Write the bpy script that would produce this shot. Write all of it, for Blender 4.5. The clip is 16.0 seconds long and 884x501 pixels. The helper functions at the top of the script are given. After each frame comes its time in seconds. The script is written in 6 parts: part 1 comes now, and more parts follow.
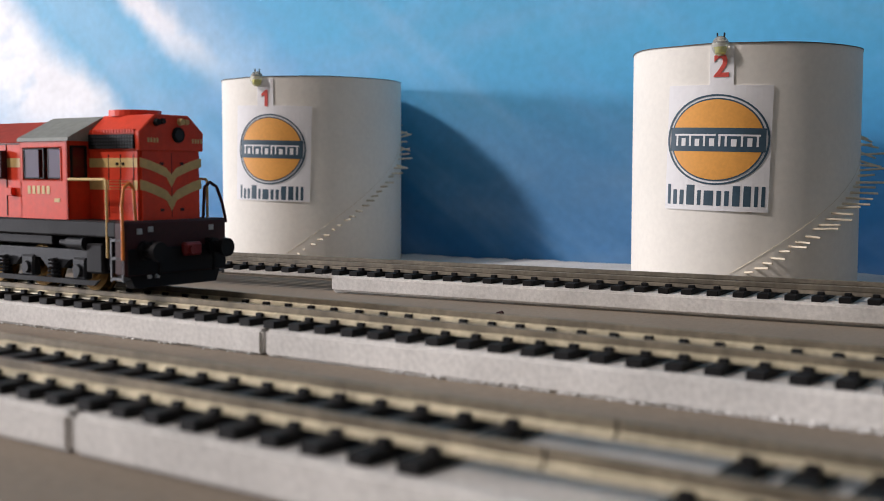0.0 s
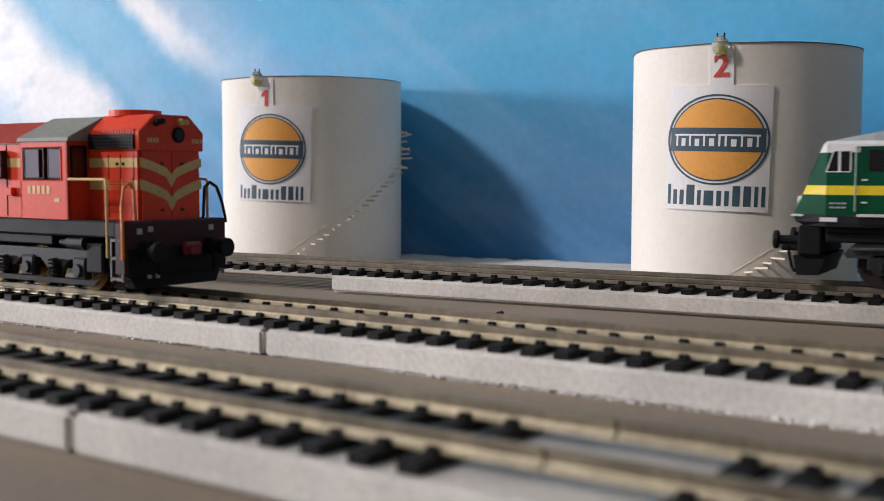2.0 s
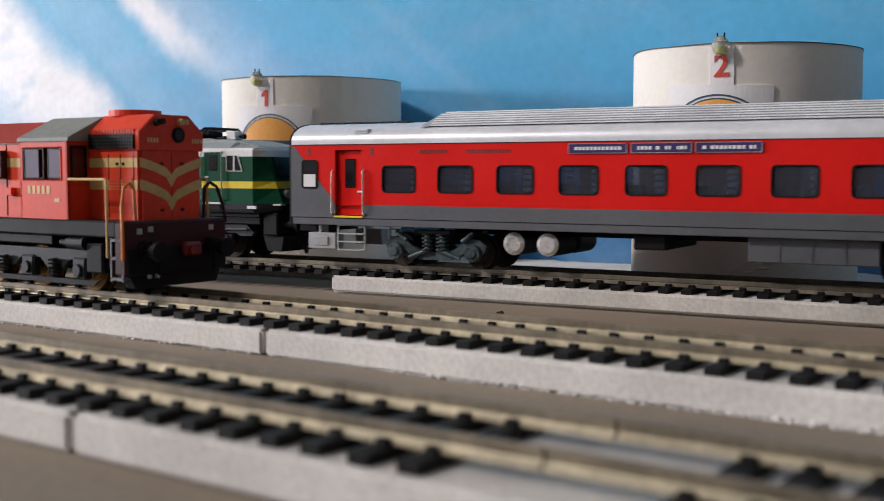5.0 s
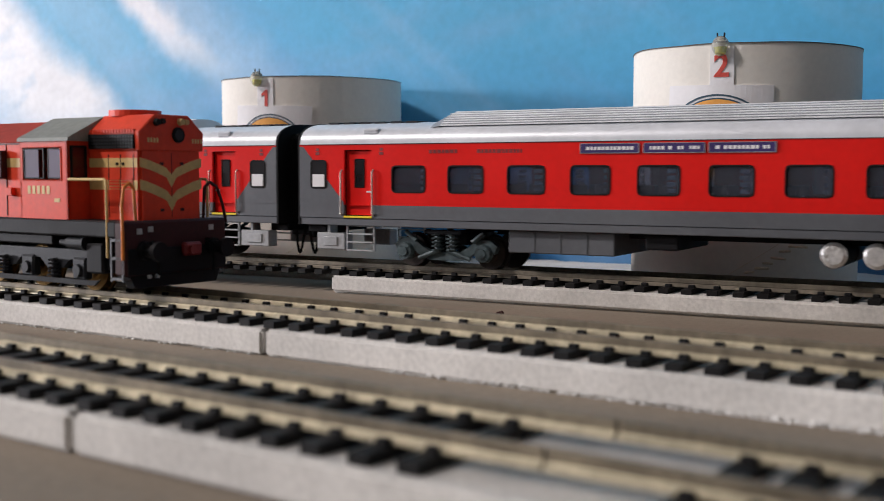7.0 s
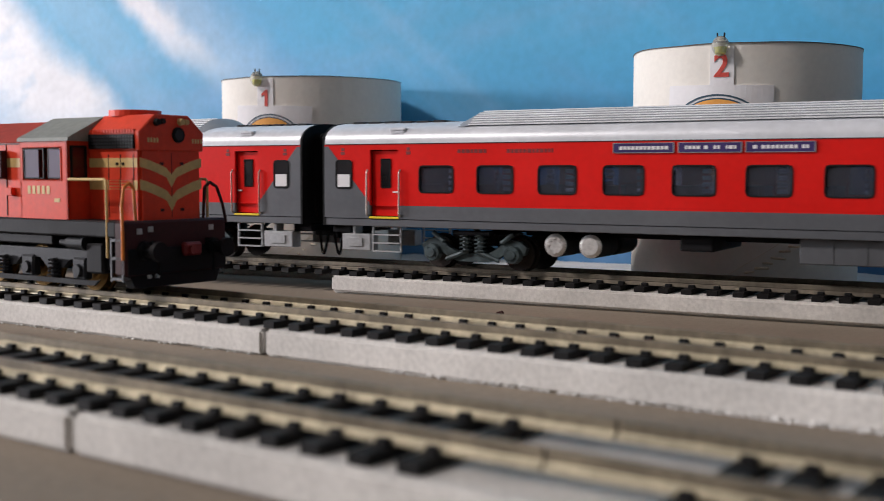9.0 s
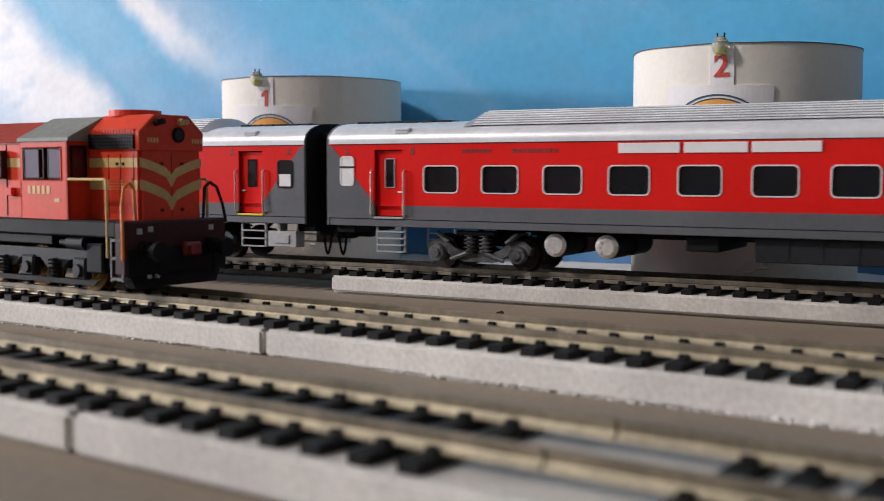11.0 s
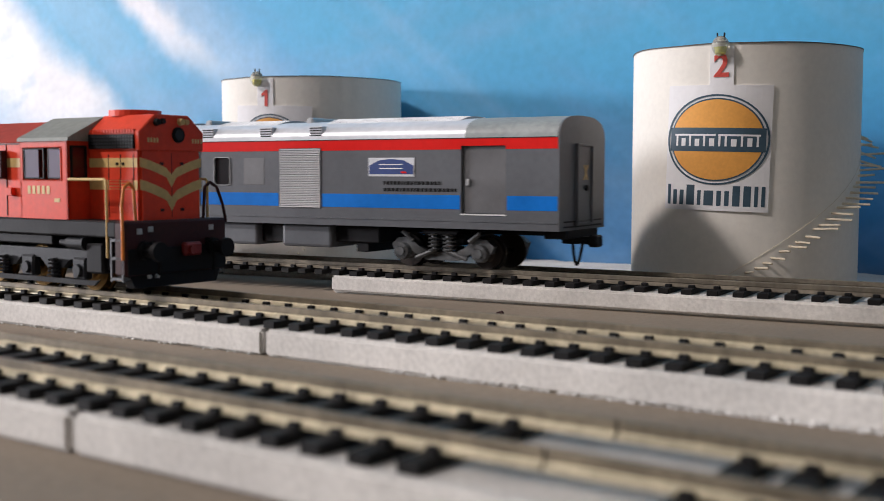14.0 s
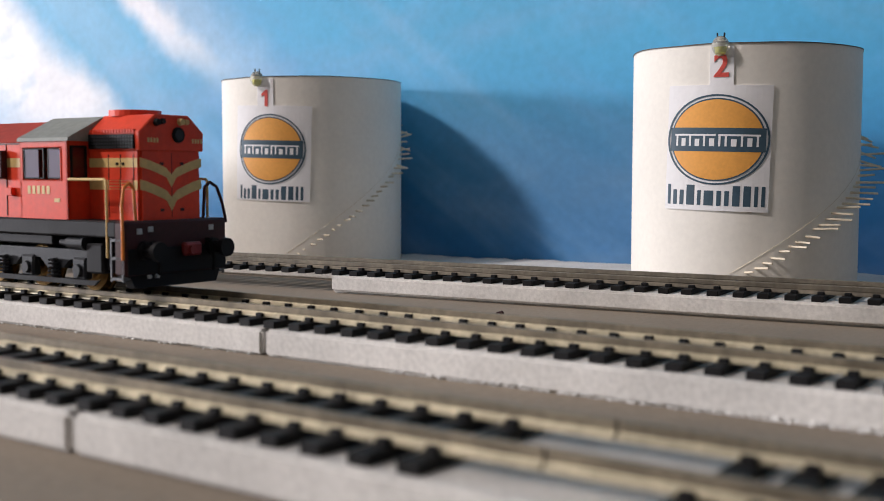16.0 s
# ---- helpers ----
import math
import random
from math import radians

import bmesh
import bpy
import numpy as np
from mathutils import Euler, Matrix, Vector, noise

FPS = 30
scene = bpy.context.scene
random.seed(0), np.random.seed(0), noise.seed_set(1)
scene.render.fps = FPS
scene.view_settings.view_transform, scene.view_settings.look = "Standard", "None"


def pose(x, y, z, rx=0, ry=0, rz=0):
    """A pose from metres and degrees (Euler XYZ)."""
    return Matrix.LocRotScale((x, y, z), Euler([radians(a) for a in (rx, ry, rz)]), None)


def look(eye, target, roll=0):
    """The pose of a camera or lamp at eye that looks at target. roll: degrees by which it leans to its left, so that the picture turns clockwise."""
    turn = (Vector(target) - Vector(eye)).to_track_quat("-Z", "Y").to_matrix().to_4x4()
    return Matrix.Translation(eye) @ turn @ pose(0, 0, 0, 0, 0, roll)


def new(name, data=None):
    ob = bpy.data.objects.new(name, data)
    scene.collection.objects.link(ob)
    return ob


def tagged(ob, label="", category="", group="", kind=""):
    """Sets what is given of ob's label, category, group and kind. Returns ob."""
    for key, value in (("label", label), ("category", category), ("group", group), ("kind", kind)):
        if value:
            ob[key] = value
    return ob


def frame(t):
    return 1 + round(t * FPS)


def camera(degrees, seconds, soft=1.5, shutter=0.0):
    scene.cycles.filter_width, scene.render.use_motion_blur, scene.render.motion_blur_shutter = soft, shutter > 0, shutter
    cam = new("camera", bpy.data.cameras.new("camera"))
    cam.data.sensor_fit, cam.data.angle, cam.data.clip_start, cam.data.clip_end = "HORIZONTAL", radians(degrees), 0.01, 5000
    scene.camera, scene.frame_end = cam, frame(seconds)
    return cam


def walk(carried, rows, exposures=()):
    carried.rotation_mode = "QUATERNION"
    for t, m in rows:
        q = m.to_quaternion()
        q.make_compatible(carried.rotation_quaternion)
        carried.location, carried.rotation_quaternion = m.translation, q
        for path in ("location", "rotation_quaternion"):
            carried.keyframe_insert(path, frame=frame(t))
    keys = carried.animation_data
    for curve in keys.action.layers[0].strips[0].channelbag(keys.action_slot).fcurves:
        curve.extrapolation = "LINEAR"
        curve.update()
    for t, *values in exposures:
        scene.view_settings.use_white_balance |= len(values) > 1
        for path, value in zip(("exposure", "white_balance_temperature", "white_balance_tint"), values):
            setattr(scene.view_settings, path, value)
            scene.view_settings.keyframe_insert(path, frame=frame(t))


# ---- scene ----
cam = camera(42.794, 16.0, soft=0.8, shutter=0.15)
EYE = (0.0, 0.0, 0.04131)
AIM = (EYE[0] - 0.49100, EYE[1] + 0.86844, EYE[2] - 0.06877)
walk(cam, [(0.0, look(EYE, AIM, 0.1085)), (16.0, look(EYE, AIM, 0.1085))], exposures=[(0.0, 0.17, 6580, 17.0), (4.0, 0.11, 6580, 17.0), (11.5, 0.11, 6580, 17.0), (12.5, 0.23, 6580, 17.0), (13.5, 0.28, 6580, 17.0), (16.0, 0.25, 6580, 17.0)])
cam.data.dof.use_dof = True
cam.data.dof.focus_distance = 0.36
cam.data.dof.aperture_fstop = 25.0

# ---- world and light ----
world = bpy.data.worlds.new("World")
scene.world = world
world.use_nodes = True
sky = world.node_tree.nodes.new("ShaderNodeTexSky")
sky.sky_type, sky.sun_disc = "NISHITA", False
sky.sun_elevation, sky.sun_rotation = radians(38), radians(225)
world.node_tree.links.new(sky.outputs[0], world.node_tree.nodes["Background"].inputs[0])
world.node_tree.nodes["Background"].inputs[1].default_value = 0.09

sun = new("sun", bpy.data.lights.new("sun", "SUN"))
sun.data.energy, sun.data.angle, sun.data.color = 1.5, radians(6.0), (1.0, 0.95, 0.89)
sun.matrix_world = look((-2.6, -1.97, 2.68), (-0.2, 0.43, 0.04))
# broad lamp in an unseen window, added to fill and soften shadows
window_fill_light = new("window_fill_light", bpy.data.lights.new("window_fill_light", "AREA"))
window_fill_light.data.shape, window_fill_light.data.size, window_fill_light.data.size_y = "RECTANGLE", 1.2, 1.0
window_fill_light.data.energy, window_fill_light.data.color = 15.0, (0.93, 0.97, 1.0)
window_fill_light.matrix_world = look((-2.58, -1.97, 2.55), (-0.2, 0.3, 0.0))
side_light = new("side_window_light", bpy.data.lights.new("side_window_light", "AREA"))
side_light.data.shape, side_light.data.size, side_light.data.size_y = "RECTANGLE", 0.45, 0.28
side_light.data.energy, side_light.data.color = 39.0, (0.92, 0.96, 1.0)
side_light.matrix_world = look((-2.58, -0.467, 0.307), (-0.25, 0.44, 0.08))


# ---- materials ----
def mat(name, color, rough=0.6, metal=0.0, grain=900.0, vary=0.12, bump=0.15, stain=60.0, stain_amount=0.12, random_amount=0.0, coat=0.0, spec=0.5):
    m = bpy.data.materials.new(name)
    m.use_nodes = True
    nt = m.node_tree
    n, l = nt.nodes, nt.links
    bsdf = n["Principled BSDF"]
    tc = n.new("ShaderNodeTexCoord")
    fine = n.new("ShaderNodeTexNoise")
    fine.inputs["Scale"].default_value, fine.inputs["Detail"].default_value = grain, 4
    big = n.new("ShaderNodeTexNoise")
    big.inputs["Scale"].default_value, big.inputs["Detail"].default_value = stain, 3
    l.new(tc.outputs["Object"], fine.inputs["Vector"])
    l.new(tc.outputs["Object"], big.inputs["Vector"])

    def factor(out, amount):
        r = n.new("ShaderNodeMapRange")
        r.inputs["From Min"].default_value, r.inputs["From Max"].default_value = 0.3, 0.7
        r.inputs["To Min"].default_value, r.inputs["To Max"].default_value = 1 - amount, 1 + amount
        l.new(out, r.inputs["Value"])
        return r.outputs[0]
    f1, f2 = factor(fine.outputs["Fac"], vary), factor(big.outputs["Fac"], stain_amount)
    mul = n.new("ShaderNodeMath")
    mul.operation = "MULTIPLY"
    l.new(f1, mul.inputs[0]), l.new(f2, mul.inputs[1])
    last = mul.outputs[0]
    if random_amount:
        info = n.new("ShaderNodeObjectInfo")
        r = n.new("ShaderNodeMapRange")
        r.inputs["To Min"].default_value, r.inputs["To Max"].default_value = 1 - random_amount, 1 + random_amount
        l.new(info.outputs["Random"], r.inputs["Value"])
        again = n.new("ShaderNodeMath")
        again.operation = "MULTIPLY"
        l.new(last, again.inputs[0]), l.new(r.outputs[0], again.inputs[1])
        last = again.outputs[0]
    vm = n.new("ShaderNodeVectorMath")
    vm.operation = "SCALE"
    vm.inputs[0].default_value = color
    l.new(last, vm.inputs["Scale"])
    l.new(vm.outputs[0], bsdf.inputs["Base Color"])
    rr = n.new("ShaderNodeMapRange")
    rr.inputs["To Min"].default_value, rr.inputs["To Max"].default_value = max(0.02, rough - 0.12), min(1, rough + 0.12)
    l.new(big.outputs["Fac"], rr.inputs["Value"])
    l.new(rr.outputs[0], bsdf.inputs["Roughness"])
    bsdf.inputs["Metallic"].default_value = metal
    bsdf.inputs["Coat Weight"].default_value = coat
    bsdf.inputs["Specular IOR Level"].default_value = spec
    if bump:
        b = n.new("ShaderNodeBump")
        b.inputs["Strength"].default_value, b.inputs["Distance"].default_value = bump, 0.0003
        l.new(fine.outputs["Fac"], b.inputs["Height"])
        l.new(b.outputs[0], bsdf.inputs["Normal"])
    return m


CARD = mat("brown_cardboard", (0.275, 0.225, 0.172), 0.9, grain=700, vary=0.10, bump=0.3, stain=12, stain_amount=0.15)
PAPER = mat("cream_card", (0.79, 0.755, 0.69), 0.75, grain=500, vary=0.03, bump=0.12, stain=25, stain_amount=0.05)
SHEET = mat("white_paper", (0.78, 0.77, 0.78), 0.7, grain=500, vary=0.02, bump=0.05, stain_amount=0.03)
INK_ORANGE = mat("orange_print", (0.80, 0.36, 0.07), 0.6, vary=0.05, bump=0.03, stain_amount=0.05)
INK_NAVY = mat("navy_print", (0.035, 0.075, 0.11), 0.6, vary=0.1, bump=0.03)
INK_RED = mat("red_print", (0.62, 0.07, 0.05), 0.6, vary=0.1, bump=0.03)
STICK = mat("pale_wood_stick", (0.66, 0.58, 0.45), 0.7, grain=1500)
RIM = mat("dark_card_edge", (0.12, 0.11, 0.10), 0.9)
BRASS = mat("tarnished_rail", (0.50, 0.44, 0.31), 0.45, 0.5, grain=600, vary=0.2, bump=0.08, stain=90, stain_amount=0.25)
HEAD_BROWN = mat("brown_railhead", (0.215, 0.178, 0.125), 0.5, 0.4, grain=600, vary=0.2, bump=0.08, stain=90, stain_amount=0.3)
OLDRAIL = mat("dull_brown_rail", (0.165, 0.142, 0.108), 0.6, 0.3, grain=600, vary=0.2, bump=0.08, stain=90, stain_amount=0.3)
SLEEPER = mat("black_plastic_sleeper", (0.010, 0.0095, 0.010), 0.6, grain=1200, bump=0.25, random_amount=0.25, spec=0.2)
BLACK = mat("black_underframe", (0.007, 0.007, 0.009), 0.6, grain=900, bump=0.2, spec=0.2)
SOOT = mat("dark_grey_underframe", (0.017, 0.019, 0.024), 0.55, grain=900, bump=0.2, spec=0.3)
STEEL = mat("wheel_steel", (0.035, 0.028, 0.025), 0.5, 0.5, spec=0.3)
BRASSW = mat("brass_wheel", (0.26, 0.155, 0.05), 0.35, 0.9)
BOGIE = mat("bluish_grey_bogie", (0.060, 0.085, 0.092), 0.45, 0.3, grain=350, vary=0.5, bump=0.25)
SILVER = mat("silver_grey_plastic", (0.42, 0.43, 0.44), 0.42, 0.3)
ROOF = mat("silver_roof", (0.66, 0.68, 0.72), 0.38, 0.15, grain=400, vary=0.06, bump=0.05, stain=40, stain_amount=0.08)
ROOFD = mat("grey_roof", (0.30, 0.33, 0.33), 0.55, grain=500, bump=0.05)
COACHRED = mat("signal_red_paint", (0.76, 0.012, 0.008), 0.35, grain=500, vary=0.04, bump=0.03, stain=30, stain_amount=0.06, spec=0.3)
COACHGREY = mat("slate_grey_paint", (0.112, 0.120, 0.134), 0.42, grain=500, vary=0.06, bump=0.03, stain=30)
COACHBLUE = mat("bright_blue_paint", (0.001, 0.165, 0.60), 0.5, spec=0.12, grain=500, vary=0.04, bump=0.03)
GREEN = mat("dark_green_paint", (0.001, 0.066, 0.031), 0.5, grain=500, vary=0.08, bump=0.03, stain=30, stain_amount=0.1, spec=0.12)
YELLOW = mat("yellow_paint", (0.80, 0.60, 0.02), 0.45, vary=0.06, bump=0.03)
WHITE = mat("white_paint", (0.70, 0.70, 0.70), 0.5, vary=0.05, bump=0.03)
LOCORED = mat("orange_red_paint", (0.70, 0.052, 0.018), 0.5, spec=0.3, grain=600, vary=0.08, bump=0.08, stain=40, stain_amount=0.12)
CREAM = mat("cream_stripe_paint", (0.62, 0.43, 0.17), 0.55, grain=700, vary=0.1, bump=0.05)
BEAM = mat("dark_maroon_paint", (0.038, 0.006, 0.007), 0.55, grain=700, vary=0.2, bump=0.1, spec=0.3)
ORANGE = mat("orange_handrail", (0.75, 0.21, 0.03), 0.5)
GREYP = mat("cab_roof_grey", (0.21, 0.22, 0.20), 0.6, grain=500, bump=0.05)
RUBBER = mat("black_rubber", (0.008, 0.008, 0.009), 0.75, grain=800, bump=0.2, spec=0.2)
BOARD = mat("violet_board", (0.035, 0.018, 0.12), 0.5)
DARKRED = mat("dark_red_lettering", (0.20, 0.012, 0.012), 0.5)
GLASSD = mat("black_window", (0.008, 0.008, 0.010), 0.3, spec=0.3, vary=0.02, bump=0.0)
GEAR = mat("mottled_grey_bogie", (0.10, 0.105, 0.11), 0.45, 0.3, grain=350, vary=0.55, bump=0.3, stain=120, stain_amount=0.45)
HOODTOP = mat("dull_dark_red_roof", (0.34, 0.040, 0.026), 0.7, spec=0.2, grain=500, vary=0.12, bump=0.1, stain=45, stain_amount=0.2)
MESHGREY = mat("pale_mesh_grille", (0.33, 0.36, 0.34), 0.6, grain=2600, vary=0.35, bump=0.5)


def glass(name, color, transmission, rough=0.06):
    m = bpy.data.materials.new(name)
    m.use_nodes = True
    b = m.node_tree.nodes["Principled BSDF"]
    b.inputs["Base Color"].default_value = (*color, 1)
    b.inputs["Roughness"].default_value = rough
    b.inputs["Transmission Weight"].default_value = transmission
    b.inputs["IOR"].default_value = 1.3
    return m


TINT = glass("tinted_coach_glass", (0.30, 0.33, 0.42), 0.9)
CLEAR = glass("clear_led_lens", (0.95, 0.96, 0.90), 0.75, 0.05)
CABGLASS = glass("cab_glass", (0.42, 0.40, 0.50), 0.45, 0.15)
# front cab pane with a dark red reflection put into its colour
REFLECTED_PANE = mat("reflected_red_cab_pane", (0.075, 0.012, 0.012), 0.2, vary=0.1, bump=0.0)
# roof ribs, their lit look put into a paler silver
LIT_RIB = mat("lit_silver_rib", (0.84, 0.86, 0.88), 0.4, 0.2, grain=400, vary=0.06, bump=0.05)
LEDYELLOW = mat("yellow_led_die", (0.70, 0.68, 0.12), 0.4)


def foam_material():
    m = mat("white_bead_foam", (0.67, 0.65, 0.62), 0.85, grain=900, vary=0.11, bump=0.15, stain=35, stain_amount=0.16)
    n, l = m.node_tree.nodes, m.node_tree.links
    v = n.new("ShaderNodeTexVoronoi")
    v.inputs["Scale"].default_value = 800
    tc = n.new("ShaderNodeTexCoord")
    l.new(tc.outputs["Object"], v.inputs["Vector"])
    b = n.new("ShaderNodeBump")
    b.inputs["Strength"].default_value, b.inputs["Distance"].default_value = 0.12, 0.0004
    l.new(v.outputs["Distance"], b.inputs["Height"])
    old = [k for k in n if k.bl_idname == "ShaderNodeBump" and k != b][0]
    l.new(b.outputs[0], old.inputs["Normal"])
    return m


FOAM = foam_material()
CRUMB = mat("white_foam_crumbs", (0.74, 0.73, 0.71), 0.85, grain=600, vary=0.15, bump=0.4)


def backdrop_material():
    """A printed sky: blue with pale diagonal streaks and a white cloud."""
    m = bpy.data.materials.new("printed_sky")
    m.use_nodes = True
    n, l = m.node_tree.nodes, m.node_tree.links
    bsdf = n["Principled BSDF"]
    bsdf.inputs["Roughness"].default_value = 0.55
    tc = n.new("ShaderNodeTexCoord")
    sep = n.new("ShaderNodeSeparateXYZ")
    l.new(tc.outputs["Object"], sep.inputs[0])

    def noise_at(scale, rot, stretch, detail=4):
        mp = n.new("ShaderNodeMapping")
        mp.inputs["Rotation"].default_value = (0, radians(rot), 0)
        mp2 = n.new("ShaderNodeMapping")
        mp2.inputs["Scale"].default_value = stretch
        l.new(tc.outputs["Object"], mp.inputs[0])
        l.new(mp.outputs[0], mp2.inputs[0])
        t = n.new("ShaderNodeTexNoise")
        t.inputs["Scale"].default_value, t.inputs["Detail"].default_value = scale, detail
        l.new(mp2.outputs[0], t.inputs["Vector"])
        return t.outputs["Fac"]

    def rng(v, a, b, c, d, smooth=True):
        r = n.new("ShaderNodeMapRange")
        if smooth:
            r.interpolation_type = "SMOOTHSTEP"
        for k, x in zip(("From Min", "From Max", "To Min", "To Max"), (a, b, c, d)):
            r.inputs[k].default_value = x
        l.new(v, r.inputs["Value"])
        return r.outputs[0]

    def op(kind, a, b):
        t = n.new("ShaderNodeMath")
        t.operation = kind
        for i, x in enumerate((a, b)):
            if isinstance(x, (int, float)):
                t.inputs[i].default_value = x
            else:
                l.new(x, t.inputs[i])
        return t.outputs[0]

    def blend(f, a, b):
        t = n.new("ShaderNodeMix")
        t.data_type = "RGBA"
        l.new(f, t.inputs["Factor"])
        for s, x in ((t.inputs["A"], a), (t.inputs["B"], b)):
            if isinstance(x, tuple):
                s.default_value = (*x, 1)
            else:
                l.new(x, s)
        return t.outputs["Result"]

    X, Z = sep.outputs["X"], sep.outputs["Z"]
    streak = noise_at(9, -38, (0.35, 1, 3.2))
    soft = noise_at(14, 12, (0.6, 1, 2.0))
    haze = noise_at(7, -30, (0.5, 1, 2.4), 5)
    base = blend(rng(Z, 0.0, 0.12, 0, 1), (0.016, 0.165, 0.42), (0.080, 0.44, 0.74))
    base = blend(rng(streak, 0.48, 0.72, 0, 0.4), base, (0.28, 0.53, 0.78))
    base = blend(rng(soft, 0.5, 0.75, 0, 0.35), base, (0.28, 0.47, 0.74))
    base = blend(rng(haze, 0.50, 0.66, 0, 0.40), base, (0.17, 0.38, 0.68))
    # a faint pale bank low down in the print
    bank = op("MULTIPLY", rng(op("ABSOLUTE", op("SUBTRACT", Z, 0.030), 0), 0.004, 0.022, 1, 0), rng(noise_at(11, 0, (1, 1, 1.4), 4), 0.46, 0.66, 0, 0.40))
    base = blend(bank, base, (0.30, 0.47, 0.68))
    # pale towards the cloud
    base = blend(rng(X, -0.36, -0.56, 0.0, 0.2), base, (0.40, 0.69, 0.88))
    # the white cloud runs down along two diagonal arms
    along = op("ADD", X, op("MULTIPLY", Z, 1.38))
    wob = op("MULTIPLY", op("SUBTRACT", noise_at(24, 0, (1, 1, 1), 6), 0.5), 0.050)
    along = op("ADD", along, wob)
    arm1 = op("MULTIPLY", rng(along, -0.360, -0.400, 0, 1), rng(along, -0.50, -0.43, 0.5, 1))
    arm2 = op("MULTIPLY", rng(op("ABSOLUTE", op("ADD", along, 0.283), 0), 0.004, 0.026, 1, 0), rng(Z, 0.080, 0.130, 0, 1.0))
    wisp = op("MULTIPLY", rng(op("ABSOLUTE", op("ADD", along, 0.262), 0), 0.0, 0.050, 0.55, 0), rng(Z, 0.060, 0.11, 0, 1.0))
    base = blend(wisp, base, (0.48, 0.66, 0.86))
    hole = rng(noise_at(26, 20, (1, 1, 1.5), 5), 0.56, 0.72, 1.0, 0.72)
    base = blend(op("MULTIPLY", op("MULTIPLY", arm1, hole), rng(Z, 0.03, 0.085, 0, 1)), base, (0.92, 0.93, 0.98))
    base = blend(arm2, base, (0.88, 0.90, 0.97))
    mott = op("MULTIPLY", rng(noise_at(260, 0, (1, 1, 1), 3), 0.3, 0.7, 0.95, 1.05, False), rng(noise_at(30, 0, (1, 1, 1.6), 4), 0.3, 0.7, 0.95, 1.05, False))
    vm = n.new("ShaderNodeVectorMath")
    vm.operation = "SCALE"
    l.new(base, vm.inputs[0])
    l.new(mott, vm.inputs["Scale"])
    l.new(vm.outputs[0], bsdf.inputs["Base Color"])
    g = n.new("ShaderNodeTexNoise")
    g.inputs["Scale"].default_value = 60
    l.new(tc.outputs["Object"], g.inputs["Vector"])
    b = n.new("ShaderNodeBump")
    b.inputs["Strength"].default_value, b.inputs["Distance"].default_value = 0.15, 0.001
    l.new(g.outputs["Fac"], b.inputs["Height"])
    l.new(b.outputs[0], bsdf.inputs["Normal"])
    return m


SKYPRINT = backdrop_material()
ROOMWALL = mat("room_wall_paint", (0.60, 0.58, 0.55), 0.9, grain=90, stain=2, bump=0.1)
ROOMFLOOR = mat("room_floor_tile", (0.40, 0.37, 0.33), 0.6, grain=60, stain=3)
ROOMCEIL = mat("room_ceiling_paint", (0.75, 0.75, 0.74), 0.9, grain=90, stain=2)


# ---- mesh helpers: numbers in millimetres ----
def finish(bm, smooth=False):
    bmesh.ops.scale(bm, vec=(0.001, 0.001, 0.001), verts=bm.verts)
    bmesh.ops.recalc_face_normals(bm, faces=bm.faces)
    me = bpy.data.meshes.new("mesh")
    for f in bm.faces:
        f.smooth = smooth
    bm.to_mesh(me)
    bm.free()
    if smooth:
        me.set_sharp_from_angle(angle=radians(35))
    return me


def part(name, bm, material, parent, label="", smooth=False):
    me = bm if isinstance(bm, bpy.types.Mesh) else finish(bm, smooth)
    me.name = name
    if material and not me.materials:
        me.materials.append(material)
    ob = new(name, me)
    ob.parent = parent
    if label:
        ob["label"] = label
    return ob


def thing(name, label, category, group="", kind="", m=None):
    ob = tagged(new(name), label, category, group, kind)
    ob.empty_display_size = 0.01
    if m:
        ob.matrix_world = m
    return ob


def solid(name, bm, material, label, category, group="", kind="", m=None, smooth=False):
    me = finish(bm, smooth)
    me.materials.append(material)
    ob = tagged(new(name, me), label, category, group, kind)
    if m:
        ob.matrix_world = m
    return ob


def box(bm, x0, x1, y0, y1, z0, z1, bevel=0.0, seg=1):
    r = bmesh.ops.create_cube(bm, size=1)
    vs = r["verts"]
    for v in vs:
        v.co = Vector((x0 + (v.co.x + 0.5) * (x1 - x0), y0 + (v.co.y + 0.5) * (y1 - y0), z0 + (v.co.z + 0.5) * (z1 - z0)))
    if bevel:
        es = {e for v in vs for e in v.link_edges}
        bmesh.ops.bevel(bm, geom=list(es), offset=bevel, segments=seg, affect="EDGES", profile=0.5)
    return bm


def B(*a, **k):
    return box(bmesh.new(), *a, **k)


def cyl(bm, p, q, r, r2=None, seg=12, caps=True):
    p, q = Vector(p), Vector(q)
    d = q - p
    m = Matrix.Translation((p + q) / 2) @ d.to_track_quat("Z", "Y").to_matrix().to_4x4()
    bmesh.ops.create_cone(bm, cap_ends=caps, segments=seg, radius1=r, radius2=r if r2 is None else r2, depth=d.length, matrix=m)
    return bm


def tube(bm, pts, r, seg=6):
    for a, b in zip(pts, pts[1:]):
        cyl(bm, a, b, r, seg=seg)
    for a in pts[1:-1]:
        bmesh.ops.create_icosphere(bm, subdivisions=1, radius=r * 1.02, matrix=Matrix.Translation(a))
    return bm


